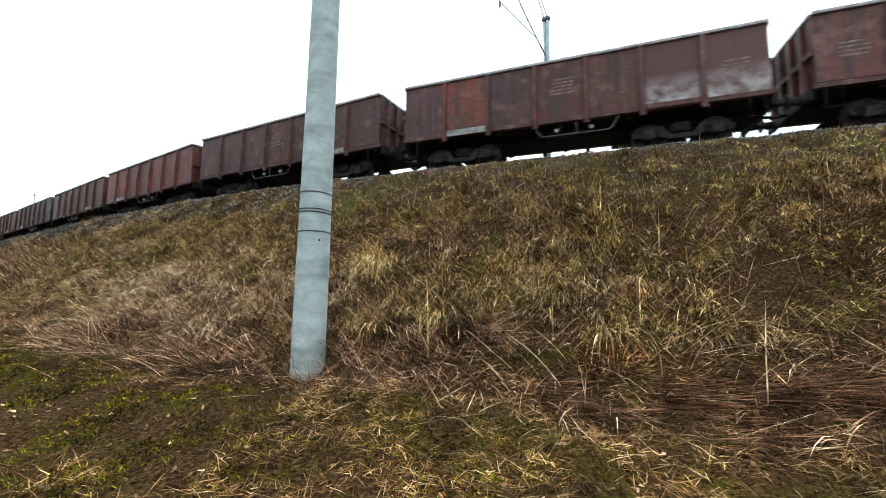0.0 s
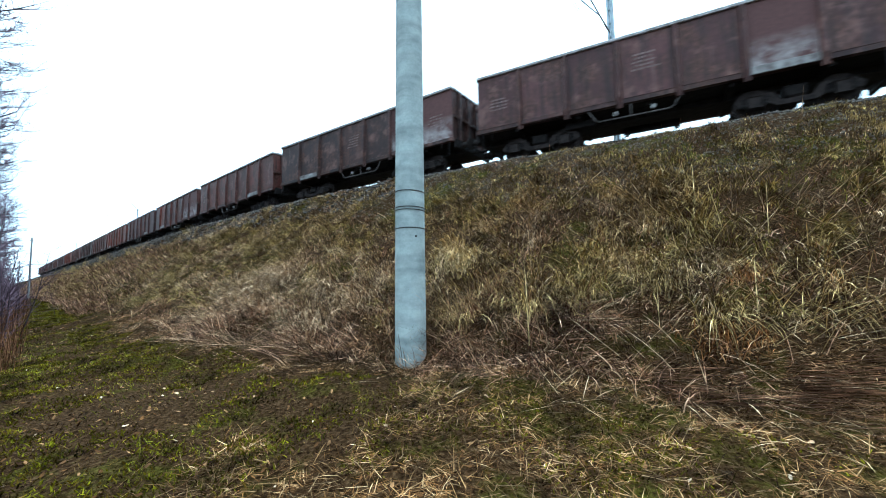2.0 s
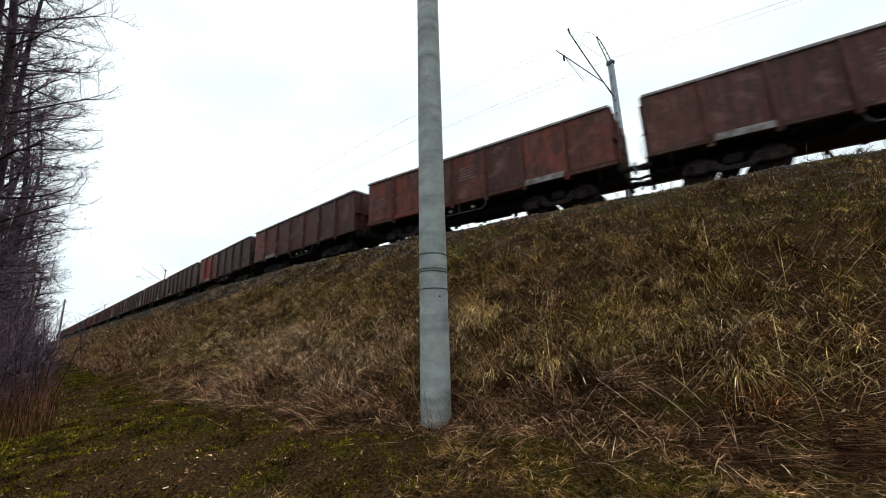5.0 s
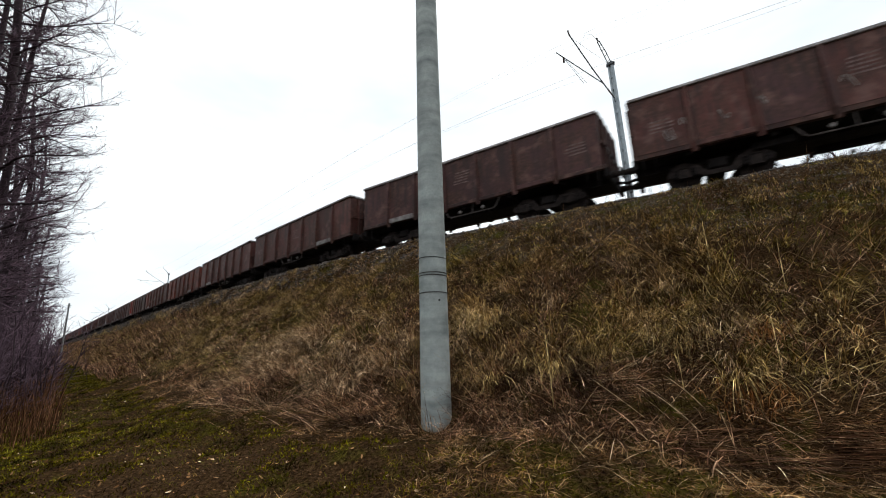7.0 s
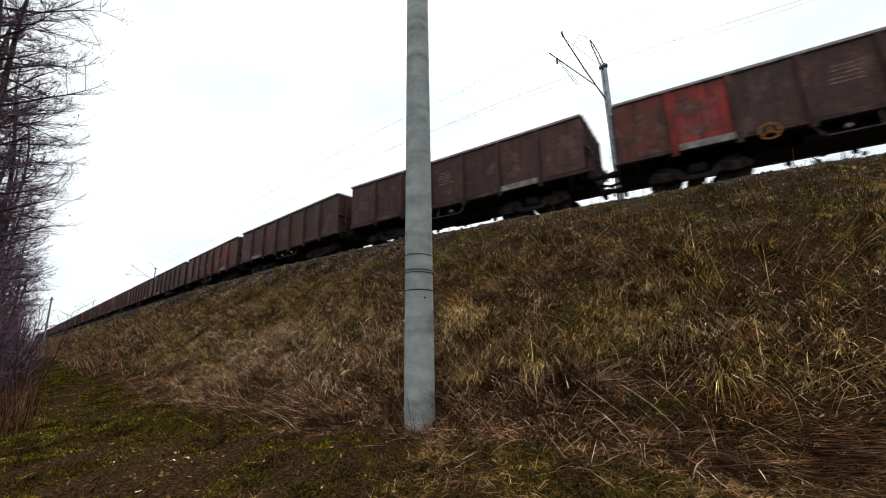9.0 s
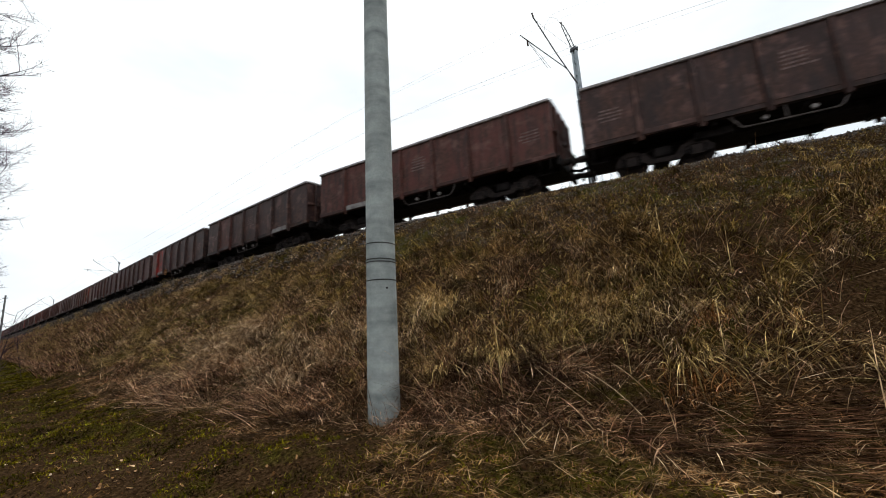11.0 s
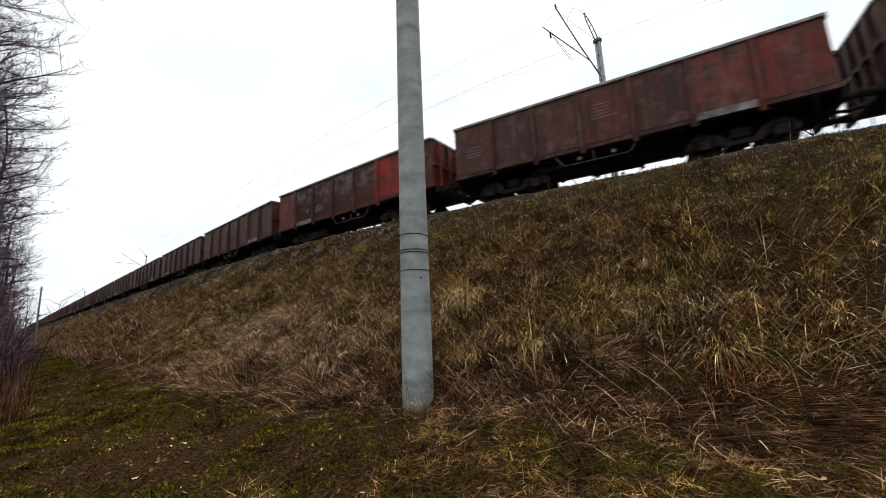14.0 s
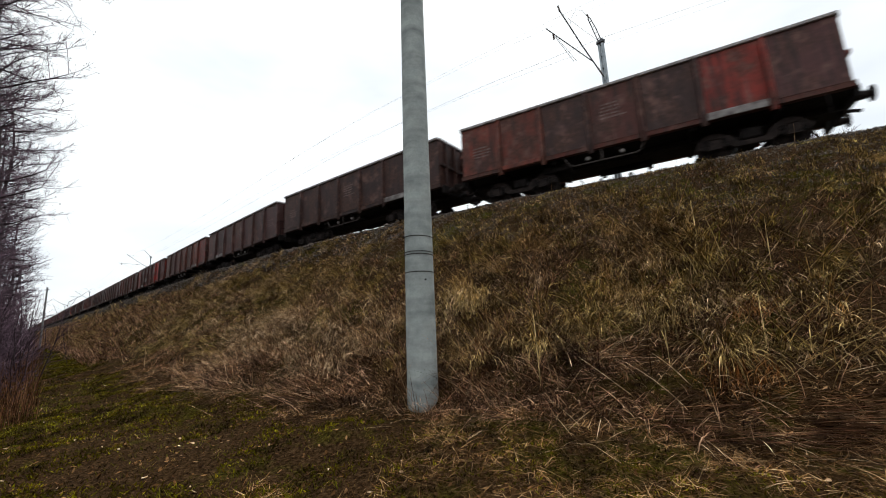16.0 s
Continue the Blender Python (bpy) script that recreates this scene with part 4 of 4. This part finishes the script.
        part("grab_rail", bm, UNDER, thing)
        bogie(thing, sx * (L - 2.15))
    bm = bmesh.new()
    tube(bm, [(-0.9, 0.7, 0.95), (0.9, 0.7, 0.95)], 0.14, 14)
    part("air_tank", bm, UNDER, thing)
    bm = bmesh.new()
    box(bm, -2.6, -1.6, -0.95, -0.4, 0.80, 1.04, 0.03)
    part("brake_gear", bm, UNDER, thing)
    return thing


BROWN, DARK, RED, OXIDE, PLUM, BRIGHT, LIME = (0.085, 0.028, 0.022), (0.040, 0.021, 0.019), (0.20, 0.026, 0.018), (0.15, 0.036, 0.023), (0.064, 0.027, 0.026), (0.27, 0.024, 0.019), (0.075, 0.036, 0.033)
TONE = {"brown": "rust-brown", "dark": "dark sooty brown", "red": "patchy red", "oxide": "red-oxide", "plum": "dull plum-brown"}
COLOUR = {"bright": BRIGHT, "chalk": (0.060, 0.021, 0.017), "lime": LIME, "brown": BROWN, "dark": DARK, "red": RED, "oxide": OXIDE, "plum": PLUM}
# from the last wagon forwards: main tone, bays of another tone, turned about
TRAIN = [
    ("oxide", {2: "dark", 3: "brown", 4: "dark", 5: "red", 6: "plum"}, 1), ("dark", {}, 1), ("plum", {6: "brown", 3: "brown"}, 0), ("brown", {6: "red", 5: "oxide", 3: "oxide", 1: "plum"}, 1),
    ("red", {0: "chalk", 1: "bright", 2: "chalk", 3: "chalk", 4: "chalk", 5: "chalk"}, 0),
    ("brown", {}, 1), ("plum", {}, 0), ("dark", {}, 1), ("brown", {}, 0), ("dark", {1: "brown"}, 1),
    ("dark", {6: "oxide", 5: "bright", 3: "plum"}, 0), ("plum", {}, 1), ("plum", {2: "brown", 4: "brown"}, 0), ("brown", {2: "plum", 4: "oxide", 5: "oxide"}, 1), ("plum", {}, 0),
    ("brown", {}, 1), ("brown", {}, 0), ("oxide", {2: "brown", 4: "brown"}, 1), ("brown", {6: "oxide", 5: "oxide", 1: "plum"}, 0), ("dark", {6: "oxide", 5: "bright", 4: "oxide", 2: "plum"}, 0),
    ("plum", {}, 0), ("plum", {5: "lime"}, 1), ("dark", {0: "lime", 1: "lime"}, 0), ("brown", {}, 1), ("brown", {6: "plum", 5: "oxide", 4: "plum", 1: "lime", 0: "lime"}, 0),
    ("plum", {3: "brown"}, 1), ("oxide", {}, 0), ("brown", {}, 1), ("dark", {}, 0), ("brown", {}, 1),
    ("oxide", {}, 0), ("plum", {}, 1), ("brown", {}, 0), ("dark", {}, 1), ("brown", {}, 0), ("plum", {}, 1), ("brown", {}, 0),
]


def paint_wagon(wagon, main, bays):
    rng = random.Random(len(main) * 31 + len(bays) * 7 + len(WAGONS))
    k = ribs = 0
    for ob in wagon.children:
        stem = ob.name.split(".")[0]
        c = COLOUR[main]
        if stem == "side_panel":
            tone = bays.get(k % BAYS, main)
            c = COLOUR[tone]
            if tone in SPECIAL:
                ob.material_slots[0].link = "OBJECT"
                ob.material_slots[0].material = SPECIAL[tone]
            k += 1
        elif stem == "side_rib":
            c = COLOUR[bays.get(ribs % (BAYS - 1), main)]
            ribs += 1
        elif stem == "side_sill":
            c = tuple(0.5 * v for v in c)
        j = rng.uniform(0.72, 1.28)
        ob.color = (c[0] * j, c[1] * j, c[2] * j, 1)


WAGONS = []
first = goods_wagon()
for i, (main, bays, turned) in enumerate(TRAIN):
    wagon = first if i == 0 else copy_thing(first, pose(0, 0, 0))
    paint_wagon(wagon, main, bays)
    tagged(wagon, TONE[main] + " steel open goods wagon with ribbed sides", "goods wagon", "wagons of the train")
    WAGONS.append((wagon, turned))


CHALK = simple("chalk_marks", (0.16, 0.13, 0.12), (0.36, 0.33, 0.31), 8, 0.9, 0.0, 0.1, spread=True)
ORANGE = simple("faded_orange_paint", (0.20, 0.085, 0.025), (0.34, 0.15, 0.05), 12, 0.6, 0.0, 0.2)


def chalk_loops(wagon, side, places, seed):
    # meaningless loops drawn on the side boards
    rng = random.Random(seed)
    for u, z in places:
        bm = bmesh.new()
        x = -BODY / 2 + u * BODY
        for k in range(rng.randint(1, 3)):
            cx, cz, a, ph = x + 0.22 * k, z + rng.uniform(-0.08, 0.08), rng.uniform(0.08, 0.15), rng.uniform(0, 6)
            pts = [(cx + a * math.sin(0.55 * j + ph), side * 1.433, cz + 1.5 * a * math.cos(0.82 * j + ph)) for j in range(12)]
            tube(bm, pts, 0.016, 4, False)
        part("chalk_loops", bm, CHALK, wagon, "pale chalk loops scrawled on the side")


def brake_wheel(wagon, x, y):
    bm = bmesh.new()
    r = 0.23
    tube(bm, [(x + r * math.cos(a * 0.3142), y, 1.12 + r * math.sin(a * 0.3142)) for a in range(21)], 0.028, 6, False)
    for k in range(3):
        an = 1.57 + k * 2.0944
        tube(bm, [(x, y, 1.12), (x + r * math.cos(an), y, 1.12 + r * math.sin(an))], 0.022, 6)
    part("brake_wheel", bm, ORANGE, wagon, "faded orange hand brake wheel")


chalk_loops(WAGONS[13][0], -1, ((0.09, 1.75), (0.13, 2.1), (0.22, 2.0), (0.30, 2.0), (0.46, 1.9), (0.55, 1.85), (0.63, 1.95), (0.72, 1.95)), 4)
chalk_loops(WAGONS[4][0], 1, ((0.66, 1.75), (0.76, 1.8), (0.50, 2.3)), 5)
chalk_loops(WAGONS[18][0], 1, ((0.55, 2.0), (0.9, 2.2)), 6)
brake_wheel(WAGONS[10][0], 1.75, 1.50)


# ---------------------------------------------------------------- bare trees beside the path
def grow_tree(seed, height, spread, twigs):
    rng = random.Random(seed)
    trunk, crown = bmesh.new(), bmesh.new()
    tips, ends = [], []
    axis = [Vector((0.25 * math.sin(i * 0.7 + seed) * i / 10, 0.25 * math.cos(i * 0.5 + seed) * i / 10, height * i / 12)) for i in range(13)]
    axis[0].z = -0.4
    tube(trunk, axis, [0.17 * (1 - i / 12.6) ** 0.8 + 0.012 for i in range(13)], 8)
    for b in range(34):
        u = 0.14 + 0.84 * (b + rng.random()) / 34
        k = min(int(u * 12), 11)
        p = axis[k].lerp(axis[k + 1], u * 12 - k)
        az = b * 2.4 + rng.uniform(-0.5, 0.5)
        ln = spread * (0.35 + 0.9 * math.sin(min(u * 1.25, 1) * 2.6)) * rng.uniform(0.7, 1.15)
        ln = min(ln, 2.3)
        up = rng.uniform(0.05, 0.65)
        pts = [p]
        d = Vector((math.cos(az), math.sin(az), up)).normalized()
        for j in range(5):
            d = (d + Vector((rng.uniform(-0.2, 0.2), rng.uniform(-0.2, 0.2), rng.uniform(-0.12, 0.16)))).normalized()
            pts.append(pts[-1] + d * ln / 5)
        tube(trunk, pts, [0.045 * (1 - u * 0.55) * (1 - j / 5.6) + 0.006 for j in range(6)], 5, False)
        for j in range(1, 6):
            for c in range(2):
                dd = (d + Vector((rng.uniform(-0.9, 0.9), rng.uniform(-0.9, 0.9), rng.uniform(-0.5, 0.7)))).normalized()
                l2 = ln * rng.uniform(0.18, 0.42)
                q = pts[j]
                sub = [q, q + dd * l2 * 0.5 + Vector((0, 0, rng.uniform(-0.05, 0.08))), q + dd * l2]
                tube(crown, sub, [0.009, 0.007, 0.003], 3, False)
                tips.append((sub, dd, l2))
    for t in range(twigs):
        sub, dd, l2 = rng.choice(tips)
        u = rng.random()
        q = sub[0].lerp(sub[1], u * 2) if u < 0.5 else sub[1].lerp(sub[2], u * 2 - 1)
        e = (dd + Vector((rng.uniform(-1, 1), rng.uniform(-1, 1), rng.uniform(-0.4, 1.0)))).normalized() * rng.uniform(0.12, 0.48)
        tube(crown, [q, q + e], [0.0052, 0.0028], 3, False)
        ends.append(q + e)
    return trunk, crown, ends


def catkins(ends, count, seed):
    # small hanging drops at the twig ends
    rng = np.random.default_rng(seed)
    p = np.array([tuple(e) for e in ends])[rng.integers(0, len(ends), count)] + rng.normal(0, 0.03, (count, 3))
    base = np.array([(0, 0, 0.2), (1, 0, -0.6), (-0.5, 0.87, -0.6), (-0.5, -0.87, -0.6), (0, 0, -2.4)])
    tri = np.array([(0, 1, 2), (0, 2, 3), (0, 3, 1), (4, 2, 1), (4, 3, 2), (4, 1, 3)])
    v = base[None] * rng.uniform(0.010, 0.020, (count, 1, 1)) + p[:, None]
    f = (tri[None] + 5 * np.arange(count)[:, None, None]).reshape(-1, 3)
    return sheet_object("catkin_growth", v.reshape(-1, 3).tolist(), f.tolist(), BARK, False)


def bare_tree(seed, height, spread, twigs):
    thing = empty("bare_tree")
    tagged(thing, "leafless slender tree with dark bark and fine twigs", "tree", "trees of the wood edge")
    t, c, ends = grow_tree(seed, height, spread, twigs)
    part("trunk", t, BARK, thing, smooth=True)
    hung = catkins(ends, 1500, seed)
    hung.parent = thing
    tagged(hung, "small dark hanging catkins", kind="stuff")
    part("crown", c, TWIG, thing, "fine brown twigs coloured with a purple lens fringe")
    return thing


def at_bearing(deg, r):
    return -r * math.sin(radians(deg)), r * math.cos(radians(deg))


def stand(ob_first, used, x, y, turn, lean=0.0):
    m = pose(x, y, 0.0, lean, 0, turn)
    if not used:
        ob_first.matrix_world = m
        return ob_first
    return copy_thing(ob_first, m)


KINDS = [bare_tree(3, 15.5, 2.4, 3400), bare_tree(8, 13.5, 2.0, 3200), bare_tree(14, 17.0, 2.6, 3600)]
used = [False] * 3
rng = random.Random(77)
SPOTS = []
for i in range(24):
    r = 12.5 * 1.105 ** i
    SPOTS.append((46.2 + 57.3 * (2.5 + 0.5 * math.sin(i * 2.1)) / r, r))
    if i % 2:
        SPOTS.append((47.2 + 57.3 * (6.2 + 1.0 * math.sin(i * 1.7 + 1)) / r, r * 1.04))
for b, r in SPOTS:
    k = rng.randrange(3)
    x, y = at_bearing(b, r)
    stand(KINDS[k], used[k], x, y, rng.uniform(0, 360), rng.uniform(-2, 2))
    used[k] = True


def thicket(seed, height):
    thing = empty("thicket")
    tagged(thing, "dense leafless thicket of dark stems under the trees", "shrub", "thickets of the wood edge")
    rng = random.Random(seed)
    bm, tw = bmesh.new(), bmesh.new()
    for i in range(60):
        x, y = rng.gauss(0, 0.9), rng.gauss(0, 0.9)
        h = height * rng.uniform(0.45, 1.0)
        d = Vector((rng.uniform(-0.3, 0.3), rng.uniform(-0.3, 0.3), 1))
        pts = [Vector((x, y, -0.1)), Vector((x, y, 0)) + d * h * 0.5, Vector((x, y, 0)) + d * h * 0.8 + Vector((rng.uniform(-0.2, 0.2), rng.uniform(-0.2, 0.2), h * 0.2))]
        tube(bm, pts, [0.018, 0.012, 0.004], 4, False)
        for t in range(22):
            u = rng.uniform(0.15, 1)
            q = pts[0].lerp(pts[1], u * 2) if u < 0.5 else pts[1].lerp(pts[2], u * 2 - 1)
            e = Vector((rng.uniform(-1, 1), rng.uniform(-1, 1), rng.uniform(-0.1, 1))).normalized() * rng.uniform(0.2, 0.7)
            tube(tw, [q, q + e * 0.5, q + e + Vector((0, 0, 0.05))], [0.007, 0.006, 0.003], 3, False)
    tagged(part("branchwork", bm, BARK, thing), kind="stuff")
    tagged(part("twig_tangle", tw, TWIG, thing, "fine tangled twigs"), kind="stuff")
    return thing


THICKETS = [thicket(1, 3.4), thicket(2, 2.6)]
t_used = [False, False]
for i in range(30):
    r = 12.0 * 1.085 ** i
    b = 46.0 + 57.3 * (2.3 + 0.8 * math.sin(i * 2.4)) / r
    k = rng.randrange(2)
    x, y = at_bearing(b, r)
    stand(THICKETS[k], t_used[k], x, y, rng.uniform(0, 360))
    t_used[k] = True


def far_wood():
    # trunks deeper in the wood, too many to count
    rng = random.Random(5)
    bm = bmesh.new()
    for i in range(700):
        b, r = rng.uniform(47.3, 70), rng.uniform(30, 140)
        if b < 47 + 130 / r:
            continue
        x, y = at_bearing(b, r)
        h = rng.uniform(9, 16)
        tube(bm, [(x, y, -0.3), (x + rng.uniform(-0.3, 0.3), y, h * 0.5), (x + rng.uniform(-0.6, 0.6), y, h)], [0.14, 0.09, 0.02], 5, False)
        for j in range(5):
            z = rng.uniform(0.3, 0.95) * h
            a = rng.uniform(0, 6.28)
            tube(bm, [(x, y, z), (x + math.cos(a) * 1.6, y + math.sin(a) * 1.6, z + rng.uniform(0, 1))], [0.03, 0.008], 3, False)
    tagged(part("far_wood", bm, BARK), "dark leafless wood behind the first trees", "woods", kind="stuff")


far_wood()


def stalks():
    # rusty stalks along the wood edge
    rng = np.random.default_rng(91)
    n = 5200
    r = 9.0 + 60 * rng.random(n) ** 1.4
    b = 45.0 + np.abs(rng.normal(0, 1.0, n)) * (1.0 + 60 / r) + rng.exponential(0.5, n)
    x, y = -r * np.sin(np.radians(b)), r * np.cos(np.radians(b))
    root = np.stack([x, y, np.full(n, -0.02)], 1)
    ob = blades("dead_stalks", root, rng.uniform(0, 6.28, n), rng.uniform(0.35, 1.15, n), rng.uniform(0, 0.25, n), rng.uniform(0, 0.12, n), rng.uniform(0.005, 0.009, n) * (1 + r / 25), REED, rng)
    tagged(ob, "russet dead stalks standing along the wood edge", "grass")


stalks()


# ---------------------------------------------------------------- distance: poles and shrubs along the line
def line_pole(x, y, h):
    thing = empty("wooden_line_pole", pose(x, y, 0))
    tagged(thing, "slim grey wooden line pole by the path", "pole", "poles along the path")
    bm = bmesh.new()
    tube(bm, [(0, 0, -0.5), (0, 0, h)], [0.12, 0.09], 10)
    part("shaft", bm, WOODPOLE, thing)
    bm = bmesh.new()
    box(bm, -0.3, 0.3, -0.05, 0.05, h - 0.4, h - 0.30)
    part("cross_arm", bm, WOODPOLE, thing)


line_pole(-52.6, 52.0, 8.2)
line_pole(-92.5, 89.0, 8.0)


def far_tree(x, y, z, h, seed):
    thing = empty("far_tree", pose(x, y, z))
    tagged(thing, "grey leafless tree standing beyond the track", "tree", "trees beyond the track")
    t, c, _ends = grow_tree(seed, h, h * 0.24, 1200)
    part("trunk", t, BARK, thing)
    part("crown", c, TWIG, thing)


for s, h, seed in ((150.0, 14.5, 21), (178.0, 16.5, 22), (196.0, 17.0, 23), (215.0, 17.0, 26), (92.0, 16.6, 24), (250.0, 19.0, 27)):
    p = on_plan(s, -24.0)
    far_tree(p[0], p[1], 0.0, h, seed)
far_tree(15.7, 15.4, 3.0, 5.4, 25)


# ---------------------------------------------------------------- the train runs
SPEED, FRONT_AT_END = 18.408, 34.16
EASE_T = (0.0, 0.5, 1.0, 1.5, 2.0, 2.5, 3.0, 3.5, 4.0, 6.5, 7.0, 7.5, 8.0, 8.5, 9.0, 11.5, 12.0, 12.5, 13.0, 13.5, 14.0, 14.5, 15.0, 15.5, 16.0)
EASE_S = (0.1, -0.35, -0.35, -0.1, -0.45, -0.65, -0.5, -0.1, 0.0, 0.1, 0.35, 0.65, 0.95, 0.45, 0.48, 0.45, 0.5, 0.1, -0.1, -0.05, -0.1, -0.6, -0.62, -0.47, -0.36)


def motions():
    for i, (wagon, turned) in enumerate(WAGONS):
        rows = []
        for k in range(33):
            t = k * 0.5
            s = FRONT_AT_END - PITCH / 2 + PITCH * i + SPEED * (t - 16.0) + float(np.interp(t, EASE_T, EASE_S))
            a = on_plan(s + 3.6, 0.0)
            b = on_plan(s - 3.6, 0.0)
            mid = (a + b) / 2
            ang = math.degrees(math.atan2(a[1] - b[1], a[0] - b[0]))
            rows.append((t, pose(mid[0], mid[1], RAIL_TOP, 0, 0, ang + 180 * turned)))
        walk(wagon, rows)


motions()
